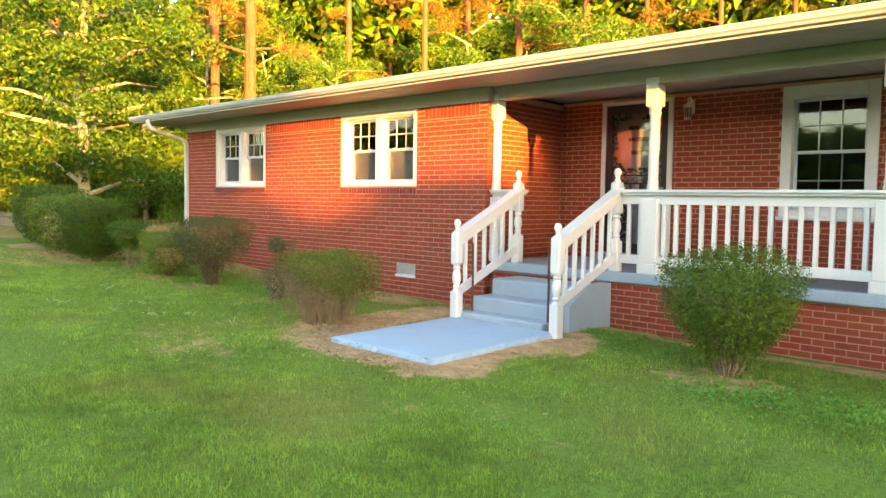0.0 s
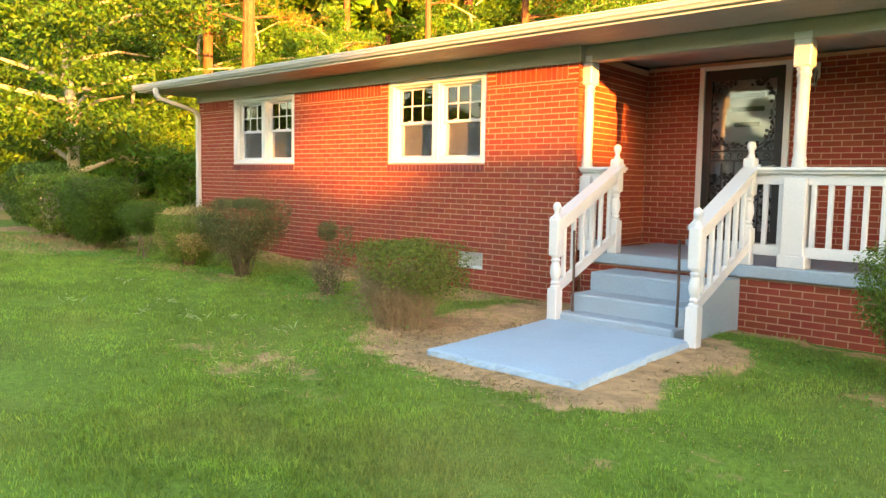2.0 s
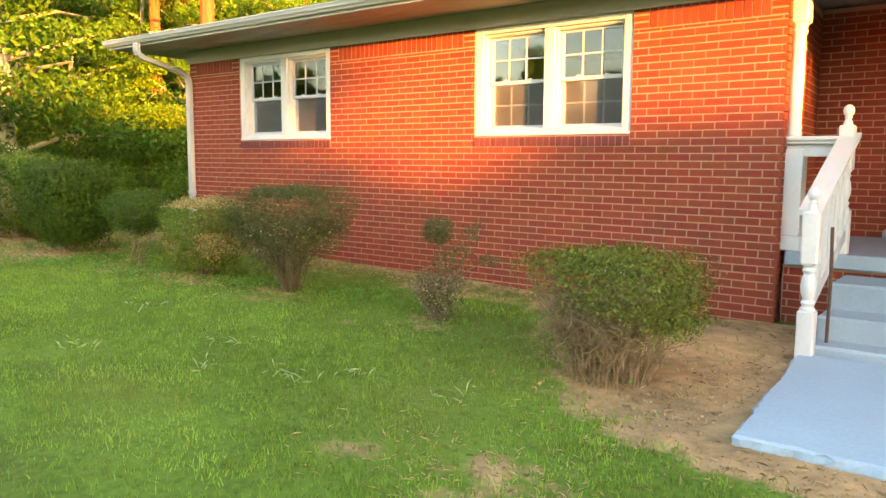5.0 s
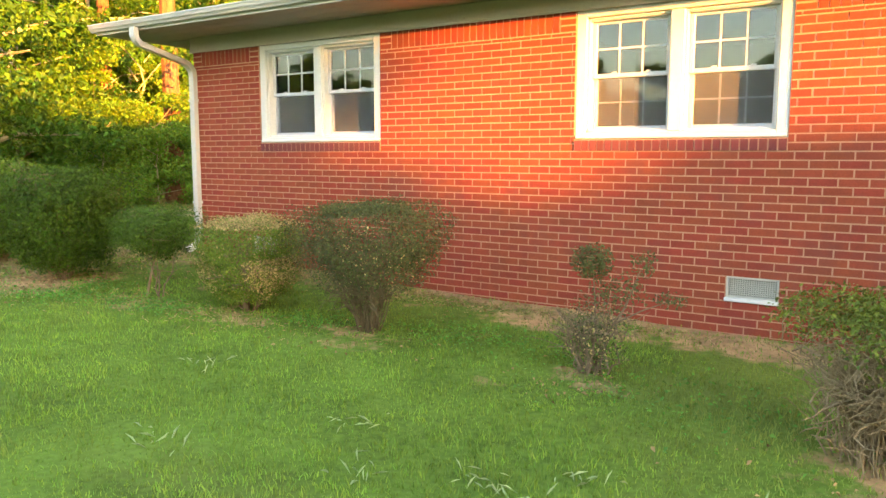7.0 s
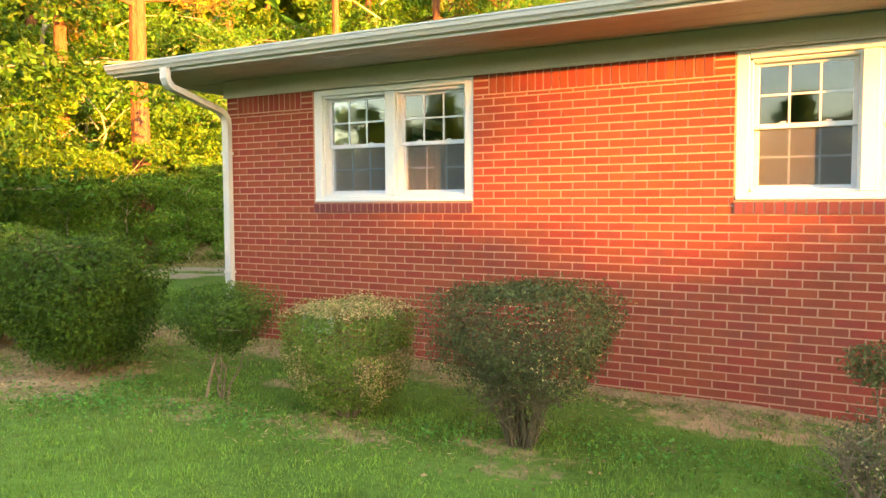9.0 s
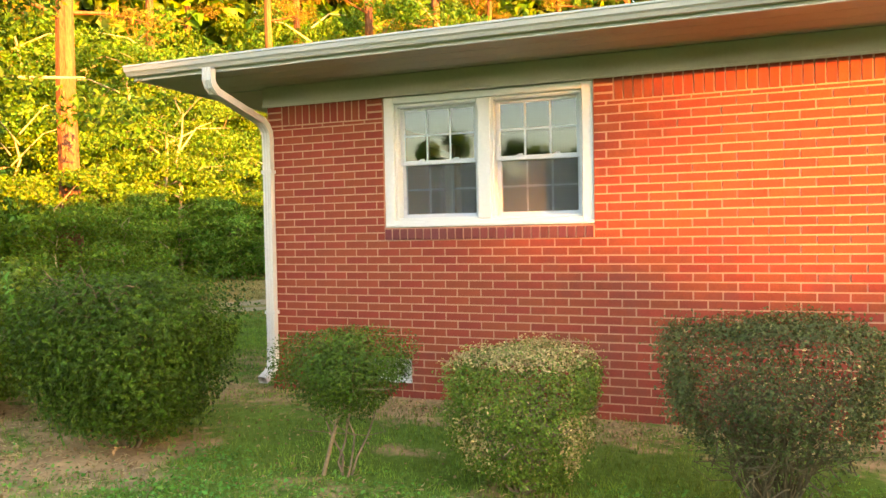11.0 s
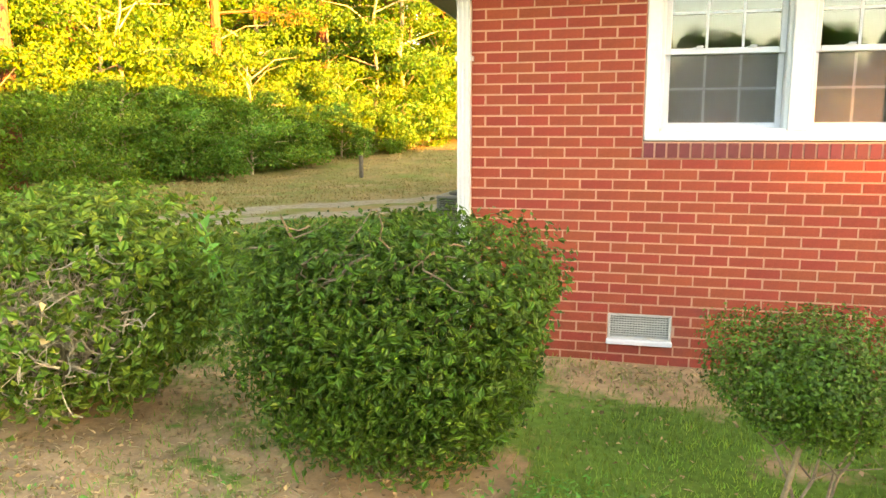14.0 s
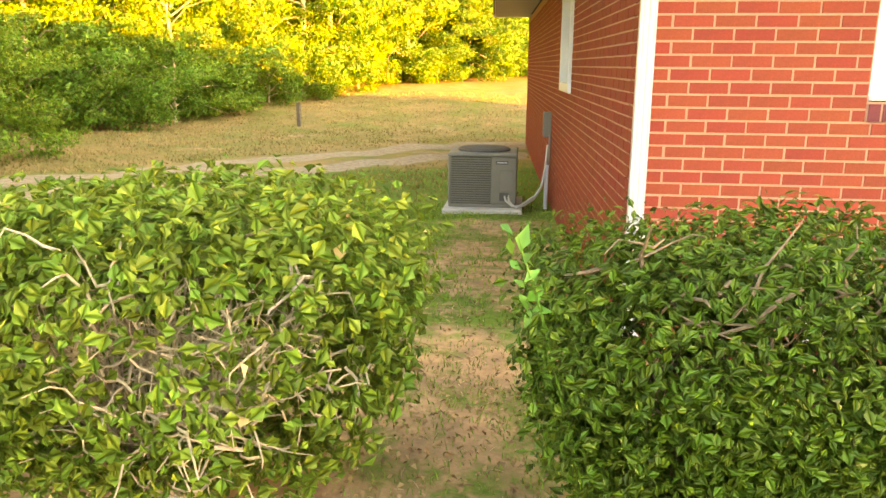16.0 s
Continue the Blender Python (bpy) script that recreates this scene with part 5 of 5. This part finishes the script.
# the nearly leafless shrub: stems with three leafy tufts
rng = np.random.default_rng(21)
x, y = B[2][:2]
z0 = float(height(x, y))
ob = thing("leafless_shrub", "nearly leafless shrub of grey-brown twigs with a few tufts", "shrub", "foundation shrubs")
tagged(part("stem_clump", stems(x, y, z0, (0.22, 0.18), 0.46, 26, rng, 0.006, 4, 0.45), TWIG, ob, smooth=True), kind="stuff")
part("lone_stem", Geo().tube([(x - 0.02, y, z0), (x + 0.02, y, z0 + 0.3), (x - 0.01, y, z0 + 0.68)], [0.009, 0.007, 0.004], 6), TWIG, ob, smooth=True)
for tx, tz, r, n, leaf in ((-0.02, 0.73, (0.14, 0.12, 0.11), 1100, LEAF_DULL), (0.32, 0.74, (0.09, 0.08, 0.09), 170, LEAF_DULL), (0.49, 0.53, (0.10, 0.08, 0.05), 150, LEAF_DULL), (0.16, 0.55, (0.20, 0.14, 0.13), 420, LEAF_DULL), (0.0, 0.27, (0.22, 0.18, 0.27), 900, LEAF_DULL), (0.02, 0.24, (0.22, 0.18, 0.24), 260, LEAF_DRY)):
    q, out = rounded(n, np.array(r), 2.2, rng, 0.4)
    v, f = leaves_at(q + np.array([x + tx, y, z0 + tz]), out, 0.022, rng=rng)
    tagged(link("tuft", array_mesh("tuft", v, f), leaf, ob), kind="stuff")
part("twig", Geo().tube([(x + 0.05, y, z0 + 0.2), (x + 0.2, y + 0.02, z0 + 0.45), (x + 0.30, y, z0 + 0.7)], [0.009, 0.007, 0.004], 5).tube([(x + 0.15, y, z0 + 0.35), (x + 0.34, y - 0.03, z0 + 0.46), (x + 0.5, y, z0 + 0.53)], [0.007, 0.005, 0.003], 5), TWIG, ob, smooth=True)

# fresh shoot between the hollies
shoot = thing("holly_shoot", "bright pale green young shoot beside the holly", "shoot")
sx, sy = -14.82, 5.08
sz = float(height(sx, sy)) + 0.2
part("stem", Geo().tube([(sx + 0.30, sy + 0.16, sz - 0.22), (sx + 0.17, sy + 0.07, sz + 0.34), (sx + 0.07, sy, sz + 0.74), (sx, sy, sz + 0.95)], [0.006, 0.005, 0.004, 0.003], 5), WEED, shoot)
pts = np.array([(sx + 0.06 - 0.07 * t + 0.02 * (-1) ** i, sy, sz + 0.70 + 0.27 * t) for i, t in enumerate(np.linspace(0, 1, 12))])
v, f = leaves_at(pts, np.tile((0, -1.0, 0.2), (12, 1)), 0.06, 0.5, rng=rng)
link("leaves", array_mesh("leaves", v, f), WEED, shoot)

# ---- grass ----
def blades(n, x0, x1, y0, y1, tall, wide, rng):
    px, py = rng.uniform(x0, x1, n), rng.uniform(y0, y1, n)
    patch = 0.5 + 0.5 * np.sin(px * 2.3 + np.sin(py * 1.7)) * np.sin(py * 2.9 + 0.6 * px)
    keep = rng.random(n) > np.clip(bare_amount(px, py) * 1.35 - 0.12, 0, 1) + 0.22 * patch + 2.5 * gravel_amount(px, py)
    keep &= rect_gap(px, py, PAD) > 0.01
    inset = np.minimum(np.minimum(px - x0, x1 - px), np.minimum(py - y0, np.where(y1 > 7, 9.0, y1 - py)))
    keep &= rng.random(n) < np.clip(inset / 1.2, 0, 1)
    keep &= ~((px > -6.05) & (py > 7.38)) & ~((px > XL - 0.02) & (py > Y0 - 0.01))
    keep &= ~((px > SX0) & (px < SX1 + 0.1) & (py > 6.2))
    px, py = px[keep], py[keep]
    n = len(px)
    z = height(px, py) - 0.004
    h = tall * rng.uniform(0.5, 1.35, n) * (0.95 + 0.3 * np.sin(px * 3.1 + py) * np.sin(py * 2.7) + 0.35 * np.sin(px * 11 + 2 * py) * np.sin(py * 13 - px))
    h = np.minimum(h, tall * 1.35)
    a, lean = rng.uniform(0, 6.283, n), rng.uniform(0.1, 0.9, n) * h
    b = rng.uniform(0, 6.283, n)
    w = wide * rng.uniform(0.7, 1.3, n)
    base = np.stack([px, py, z], 1)
    side = np.stack([np.cos(b) * w, np.sin(b) * w, 0 * w], 1) * 0.5
    tip = base + np.stack([np.cos(a) * lean, np.sin(a) * lean, h], 1)
    midp = base * 0.55 + tip * 0.45 - np.stack([np.cos(a) * lean * 0.15, np.sin(a) * lean * 0.15, -h * 0.08], 1)
    v = np.stack([base - side, base + side, midp + side * 0.8, tip, midp - side * 0.8], 1).reshape(-1, 3)
    k = np.arange(n)[:, None] * 5
    return v, np.concatenate([k + [0, 1, 2], k + [0, 2, 4], k + [4, 2, 3]], 0).astype(np.int32)


grng = np.random.default_rng(5)
fields = ((180000, -10.5, 1.2, 1.6, 7.3, 0.036, 0.0056), (150000, -6.5, 1.5, 0.6, 3.6, 0.038, 0.0056), (150000, -18.5, -9.5, 2.2, 7.4, 0.036, 0.0055), (50000, -19.5, -14.3, 7.2, 13.0, 0.042, 0.009), (50000, 0.0, 4.5, 3.0, 7.4, 0.032, 0.006))
allv, allf, base = [], [], 0
for spec in fields:
    v, f = blades(*spec, grng)
    allv.append(v), allf.append(f + base)
    base += len(v)
tagged(link("grass", array_mesh("grass", np.concatenate(allv), np.concatenate(allf)), BLADE), "short mown green lawn grass blades", "grass", kind="stuff")
v, f = blades(80000, -34, -14.3, 12.5, 32, 0.05, 0.022, grng)
tagged(link("bank_grass", array_mesh("bank_grass", v, f), STRAW), "patchy straw-brown dry grass on the bank", "dry grass", kind="stuff")


def scatter_leaves(name, label, mat_, spots, size, rng, up=1.2, lift=0.012, narrow=0.6, category="plant litter"):
    p = []
    for cx, cy, rx, ry, n in spots:
        q = rng.normal(size=(n, 2)) * (rx, ry) + (cx, cy)
        p.append(np.column_stack([q, height(q[:, 0], q[:, 1]) + lift * rng.uniform(0.4, 1.6, n)]))
    p = np.concatenate(p)
    p = p[(rect_gap(p[:, 0], p[:, 1], PAD) > 0.02) & ((p[:, 1] < 7.25) | (p[:, 0] < XL - 0.02))]
    v, f = leaves_at(p, np.tile((0, 0, up), (len(p), 1)), size, narrow, rng=rng)
    tagged(link(name, array_mesh(name, v, f), mat_), label, category, kind="stuff")


lr = np.random.default_rng(31)
scatter_leaves("leaf_litter", "scattered dry brown fallen leaves under the shrubs", leaf_material("fallen_leaf", (0.31, 0.20, 0.10), 0.012, 0.45, 0.8, 0.1, 0.15),
               [(bx, by - 0.3, r * 0.7, r * 0.5, 90) for bx, by, r in B] + [(-15.2, 4.9, 0.9, 0.45, 800), (-16.6, 4.6, 0.6, 0.5, 260), (-13.4, 6.3, 0.8, 0.5, 260), (-12.2, 6.95, 1.2, 0.15, 520), (-9.5, 6.98, 1.8, 0.14, 620), (-15.0, 7.5, 0.4, 1.2, 420), (-15.1, 6.2, 0.4, 0.5, 380), (-4.8, 4.1, 0.9, 0.2, 60)], 0.031, lr)
scatter_leaves("straw_litter", "thin pale straw and pine needles lying on bare soil", leaf_material("pale_straw", (0.42, 0.31, 0.17), 0.015, 0.4, 0.8, 0.1, 0.15),
               [(-15.2, 4.8, 0.9, 0.4, 1300), (-16.5, 4.5, 0.6, 0.4, 500), (-13.6, 4.9, 0.5, 0.3, 260), (-12.0, 6.95, 1.3, 0.16, 600), (-9.3, 6.95, 1.5, 0.16, 600), (-5.9, 5.2, 0.3, 0.7, 500), (-4.9, 4.1, 0.7, 0.14, 320), (-11.4, 5.1, 0.4, 0.2, 300), (-6.2, 3.25, 0.4, 0.25, 420), (-15.0, 7.5, 0.4, 1.2, 500), (-3.8, 5.5, 0.14, 0.6, 160)], 0.06, lr, narrow=0.075, lift=0.008)
scatter_leaves("clover_weeds", "bright green clover and low broadleaf weeds in the lawn", WEED,
               [(-1.5, 5.45, 0.45, 0.3, 700), (-2.1, 5.5, 0.3, 0.15, 300), (-0.8, 5.8, 0.6, 0.3, 800), (-9.5, 5.9, 0.4, 0.2, 340), (-10.65, 5.5, 0.22, 0.12, 260), (-12.0, 5.0, 0.3, 0.15, 300), (-13.2, 4.7, 0.3, 0.15, 260), (-8.9, 5.7, 0.4, 0.2, 260), (-13.35, 5.3, 0.2, 0.12, 260), (-7.4, 5.2, 0.6, 0.3, 300), (-3.2, 6.5, 0.4, 0.2, 200), (-14.6, 4.55, 0.7, 0.25, 520), (-13.0, 4.9, 0.3, 0.2, 240), (-16.2, 4.3, 0.5, 0.25, 260)], 0.03, lr, lift=0.04)
scatter_leaves("cut_stalks", "pale wilted cut stalks lying on the lawn", leaf_material("pale_stalk", (0.33, 0.40, 0.20), 0.02, 0.3, 0.6, 0.2),
               [(x_, y_, 0.08, 0.06, 11) for x_, y_ in ((-9.57, 3.18), (-8.42, 3.45), (-7.72, 3.58), (-7.58, 3.95), (-8.0, 3.7), (-8.9, 3.9), (-6.9, 4.0), (-10.3, 4.1))], 0.085, lr, narrow=0.11, lift=0.045)
scatter_leaves("dirt_crumbs", "small clods and pebbles on the bare dirt", CLOD, [(-4.8, 4.05, 0.8, 0.13, 500), (-5.8, 5.2, 0.25, 0.6, 600), (-3.75, 5.6, 0.15, 0.6, 260), (-12, 7.05, 1.5, 0.1, 300), (-9, 7.05, 1.3, 0.1, 250), (-15.3, 4.8, 0.9, 0.35, 600)], 0.016, lr, lift=0.008, narrow=0.9)

# ---- trees ----
def trunk(tall, r, rng, lean=0.02, n=9):
    pts, rad = [], []
    for k in range(8):
        t = k / 7
        pts.append((rng.normal() * lean * tall * 0.15 * t, rng.normal() * lean * tall * 0.15 * t, -0.3 + tall * t))
        rad.append(r * (1.18 if k == 0 else 1.0) * (1 - 0.62 * t))
    return Geo().tube(pts, rad, n), pts


def crown_mesh(clumps, per, leaf_size, rng, narrow=0.55, squash=0.55):
    p, out = [], []
    for cx, cy, cz, r in clumps:
        q = rng.normal(size=(per, 3))
        q /= np.linalg.norm(q, axis=1, keepdims=True)
        s = q * (rng.random((per, 1)) ** 0.45) * r * np.array([1, 1, squash])
        p.append(s + (cx, cy, cz)), out.append(q)
    v, f = leaves_at(np.concatenate(p), np.concatenate(out) * 0.5, leaf_size, narrow, rng=rng)
    return array_mesh("crown", v, f)


def pine(seed, tall, r):
    rng = np.random.default_rng(seed)
    ob = thing("pine_tree", "tall pine with a bare orange-brown trunk", "tree", "pines behind the house")
    g, _ = trunk(tall, r, rng)
    part("trunk", g, BARK, ob, smooth=True)
    limbs, cl = Geo(), []
    for i in range(17):
        z = tall * rng.uniform(0.30, 0.98)
        a, ln = rng.uniform(0, 6.283), rng.uniform(1.3, 3.0) * (1.15 - 0.5 * z / tall)
        e = (math.cos(a) * ln, math.sin(a) * ln, z + rng.uniform(-0.3, 0.7))
        limbs.tube([(0, 0, z), (e[0] * 0.5, e[1] * 0.5, z + 0.15), e], [0.06, 0.04, 0.015], 5)
        cl += [(*e, rng.uniform(0.6, 1.1)), (e[0] * 0.65, e[1] * 0.65, e[2] + 0.1, 0.6)]
    tagged(part("limb_clump", limbs, BARK, ob, smooth=True), kind="stuff")
    link("crown", crown_mesh(cl, 110, 0.28, rng, 0.09, 0.5), NEEDLE, ob)
    return ob


def broadleaf(name, label, seed, tall, r, low, spread, leaf, per=130, leaf_size=0.17, bark=None, limbs_n=16, group="trees at the wood's edge"):
    rng = np.random.default_rng(seed)
    ob = thing(name, label, "tree", group)
    g, pts = trunk(tall * 0.85, r, rng, 0.12)
    part("trunk", g, bark or PALE_BARK, ob, smooth=True)
    limbs, cl = Geo(), []
    for i in range(limbs_n):
        t = low + (0.95 - low) * (i + 0.5) / limbs_n
        z = tall * t
        a = i * 2.4 + rng.normal() * 0.4
        ln = spread * rng.uniform(0.55, 1.0) * (1.1 - 0.55 * abs(t - 0.45))
        e = np.array([math.cos(a) * ln, math.sin(a) * ln, z + rng.uniform(-0.3, 0.6) * (t > 0.2)])
        k = min(int(t * 7), 6)
        b = np.array(pts[k]) * (1, 1, 0) + (0, 0, max(z - 0.5, 0.3))
        m = (b + e) / 2 + (0, 0, 0.25)
        limbs.tube([b, m, e], [r * 0.4, r * 0.24, r * 0.08], 5)
        for q in (0.55, 0.8, 1.0):
            c = b + (e - b) * q + rng.normal(size=3) * 0.35
            cl.append((*c, rng.uniform(0.55, 1.05) * spread * 0.33))
    tagged(part("limb_clump", limbs, bark or PALE_BARK, ob, smooth=True), kind="stuff")
    link("crown", crown_mesh(cl, per, leaf_size, rng, 0.5, 0.34 if spread > 4 else 0.5), leaf, ob)
    return ob


def stand(ob, x, y, turn=0.0, k=1.0, drop=0.0):
    ob.matrix_basis = pose(x, y, float(height(x, y)) - drop, 0, 0, turn) @ Matrix.Diagonal((k, k, k, 1))
    return ob


def stand_copy(ob, x, y, turn=0.0, k=1.0):
    c = copy_thing(ob, pose(x, y, float(height(x, y)), 0, 0, turn))
    c.scale = (k, k, k)
    return c


trng = random.Random(17)
big = stand(broadleaf("spreading_tree", "broad leafy tree with pale forked limbs beside the lawn", 41, 9.5, 0.20, 0.16, 4.6, LEAF_SHADE, 420, 0.16, limbs_n=26, group=""), -24.5, 9.0, 40)
pines = [stand(pine(51, 19, 0.27), -25.55, 15.5), stand(pine(52, 21, 0.24), -31, 17, 30), stand(pine(53, 18, 0.22), -31, 24.4, 70)]
for px_, py_, k in ((-28.3, 30.4, 1.0), (-25, 30.7, 1.0), (-23.4, 34.3, 1.1), (-33, 29, 1.0), (-19.2, 41, 1.0), (-37, 20, 1.1), (-22, 38, 0.9), (-26.5, 25.5, 0.9), (-16, 43, 1.0), (-12, 44, 1.1), (-8, 42, 0.95), (-3.5, 45, 1.0),
                    (2, 44, 1.05), (8, 46, 1), (-36, 12, 1.0), (-40, 26, 1.1), (-34, 35, 1.1), (-29, 39, 1), (-15, 49, 1.1), (-6, 50, 1.1), (4, 51, 1.1), (-42, 8, 1.1), (-31, 33, 0.8), (-20, 47, 1.0), (-25, 46, 1.15), (-27.5, 43, 1.1), (-22.5, 51, 1.2), (-30, 47, 1.2), (-24, 42, 1.0)):
    stand_copy(trng.choice(pines), px_, py_, trng.uniform(0, 360), k)
under = [stand(broadleaf("young_tree", "leafy young tree in golden evening light", 61, 6.5, 0.07, 0.05, 2.3, LEAF_SUNLIT, 230, 0.12), -26.5, 20.5),
         stand(broadleaf("young_tree", "leafy green young tree at the wood's edge", 62, 8.5, 0.09, 0.06, 2.7, LEAF_TREE, 230, 0.135), -29.5, 21.5, 50),
         stand(broadleaf("young_tree", "low bushy young tree at the wood's edge", 63, 4.2, 0.05, 0.02, 2.0, LEAF_SUNLIT, 230, 0.11), -24.6, 24.0, 20)]
edge = [(-46, -2), (-38, 4.5), (-33, 11), (-29.5, 16.5), (-26.5, 22), (-24, 27), (-21.5, 32.5), (-18, 37.5), (-12, 40.5), (-4, 42), (6, 43.5), (16, 44)]
for (xa, ya), (xb, yb) in zip(edge, edge[1:]):
    ln = math.hypot(xb - xa, yb - ya)
    nx_, ny_ = -(yb - ya) / ln, (xb - xa) / ln
    for row, gap in ((0.3, 2.1), (3.2, 2.4), (7.0, 3.0), (12, 4.0)):
        s = trng.uniform(0, gap)
        while s < ln:
            off = row + trng.uniform(-0.8, 0.8)
            t = s / ln
            which = trng.choices((0, 1, 2), ((3, 2, 4), (4, 4, 1), (2, 5, 0), (1, 6, 0))[(0.3, 3.2, 7.0, 12).index(row)])[0]
            stand_copy(under[which], xa + (xb - xa) * t + nx_ * off, ya + (yb - ya) * t + ny_ * off, trng.uniform(0, 360), trng.uniform(0.75, 1.25) * (1 + row * 0.035))
            s += gap * trng.uniform(0.75, 1.3)
# low shrubs along the foot of the wood
bush_low = stand(broadleaf("wild_shrub", "dense wild green shrub at the foot of the wood", 64, 2.4, 0.03, 0.0, 1.9, LEAF_TREE, 240, 0.105, limbs_n=14, group="wild shrubs at the wood's edge"), -25.5, 22.2)
bush_gold = stand(broadleaf("wild_shrub", "dense wild green shrub with sunlit-coloured leaves at the foot of the wood", 65, 3.0, 0.03, 0.0, 1.8, LEAF_SUNLIT, 240, 0.105, limbs_n=14, group="wild shrubs at the wood's edge"), -22.8, 30.6)
for (xa, ya), (xb, yb) in zip(edge, edge[1:]):
    ln = math.hypot(xb - xa, yb - ya)
    s = trng.uniform(0, 1.5)
    while s < ln:
        t, off = s / ln, trng.uniform(-1.3, 1.2)
        stand_copy(trng.choice((bush_low, bush_gold)), xa + (xb - xa) * t - (yb - ya) / ln * off, ya + (yb - ya) * t + (xb - xa) / ln * off, trng.uniform(0, 360), trng.uniform(0.7, 1.25))
        s += trng.uniform(1.3, 2.3)
for x_, y_, k_ in ((-24.7, 14.3, 0.95), (-25.2, 13.0, 0.85), (-24.3, 15.9, 0.8)):
    stand_copy(bush_gold, x_, y_, 40 * k_, k_)
# leafy mass of the deep wood; its sunlit leaf colour lightens the shaded gaps
wrng = np.random.default_rng(77)
cl = []
for (xa, ya), (xb, yb) in zip(edge, edge[1:]):
    ln = math.hypot(xb - xa, yb - ya)
    for i in range(int(ln * (26 if -30 < xa < -10 else 15))):
        t, off = wrng.random(), wrng.uniform(9, 18)
        cx_, cy_ = xa + (xb - xa) * t - (yb - ya) / ln * off, ya + (yb - ya) * t + (xb - xa) / ln * off
        cl.append((cx_, cy_, float(height(cx_, cy_)) + wrng.uniform(0, 31), wrng.uniform(1.6, 3.0)))
for i in range(170):
    a, rad = radians(wrng.uniform(16, 40)), wrng.uniform(48, 60)
    cl.append((0.5 - math.sin(a) * rad, math.cos(a) * rad, wrng.uniform(7, 30), wrng.uniform(1.8, 3.0)))
tagged(link("deep_woods", crown_mesh(cl, 120, 0.85, wrng, 0.6, 0.8), LEAF_SUNLIT), "dense wood behind the house in a sunlit leaf colour", "woods", kind="stuff")

# ring of trees across the lawn, seen in the window panes; the low sun stands behind its unseen, added part
def shade_top(q):
    """The height of the shade that the added foliage throws on the house, against the place across the sun's way."""
    return float(np.interp(q, (-60, -12, -6, -0.8, 0.70, 0.85, 1.05, 1.60, 1.85, 2.35, 2.5, 3.0, 4.3, 4.6, 6.3, 7.0, 12, 15, 42, 60), (5.0, 3.2, 3.4, 4.2, 4.2, 1.6, 0.95, 0.95, 1.85, 1.85, 1.75, 1.6, 1.6, 4.2, 4.2, 2.2, 1.2, -1.4, -1.4, 5.0)))


RING, drop = 66.0, 66.0 * math.tan(radians(SUN_EL))
cl, fine_cl = [], []
for i in range(1500):
    d = wrng.uniform(-140, 60)
    q = RING * math.sin(radians(d)) if abs(d) < 80 else 60.0
    a, rad = radians(SUN_AZ + d), RING + wrng.uniform(-3, 3)
    near_gap = abs(q) < 12
    r = wrng.uniform(0.55, 0.9) if near_gap else wrng.uniform(1.0, 1.9)
    top = shade_top(q) + drop + (0.1 if near_gap else 0.9) * math.sin(d * 2.7) + (0.1 if near_gap else 0.3) * math.sin(d * 7.1)
    if d < -50:
        top = 9.4 + 1.5 * math.sin(d * 0.9) + 1.2 * math.sin(d * 2.3)
    z = wrng.uniform(0.4, max(top - r * 0.7, 0.8))
    (fine_cl if near_gap else cl).append((-8 + math.sin(a) * rad, 5 - math.cos(a) * rad, z, r))
# unseen foliage added towards the sun; its height shapes the lit patch on the wall
for i in range(1000):
    q = wrng.uniform(-12, 12)
    r = wrng.uniform(0.45, 0.8)
    top = shade_top(q) + drop + 0.15 * math.sin(q * 2.1)
    a, rad = radians(SUN_AZ) + math.asin(q / RING), RING + wrng.uniform(-3, 3)
    fine_cl.append((-8 + math.sin(a) * rad, 5 - math.cos(a) * rad, wrng.uniform(0.3, top - r * 0.6), r))
tagged(link("far_tree_line", crown_mesh(cl, 230, 0.55, wrng, 0.6, 0.8), LEAF_TREE), "ring of leafy trees across the lawn, unseen towards the sun", "trees", kind="stuff")
tagged(link("sun_blocking_foliage", crown_mesh(fine_cl, 130, 0.42, wrng, 0.7, 0.8), LEAF_TREE), "unseen leafy mass added across the lawn to shade the house", "trees", kind="stuff")

OLD_WOOD = material("grey_old_wood", (0.11, 0.085, 0.055), 0.9, 0.3, 8, 40, 0.5, 0.01, stretch=(1, 1, 0.3))
# marker post on the bank
px_, py_ = -21.15, 24.3
tagged(part("marker_post", Geo().box(px_ - 0.055, py_ - 0.055, float(height(px_, py_)) - 0.2, px_ + 0.055, py_ + 0.055, float(height(px_, py_)) + 0.66, c=0.015), OLD_WOOD), "short weathered wooden post on the grassy bank", "post")
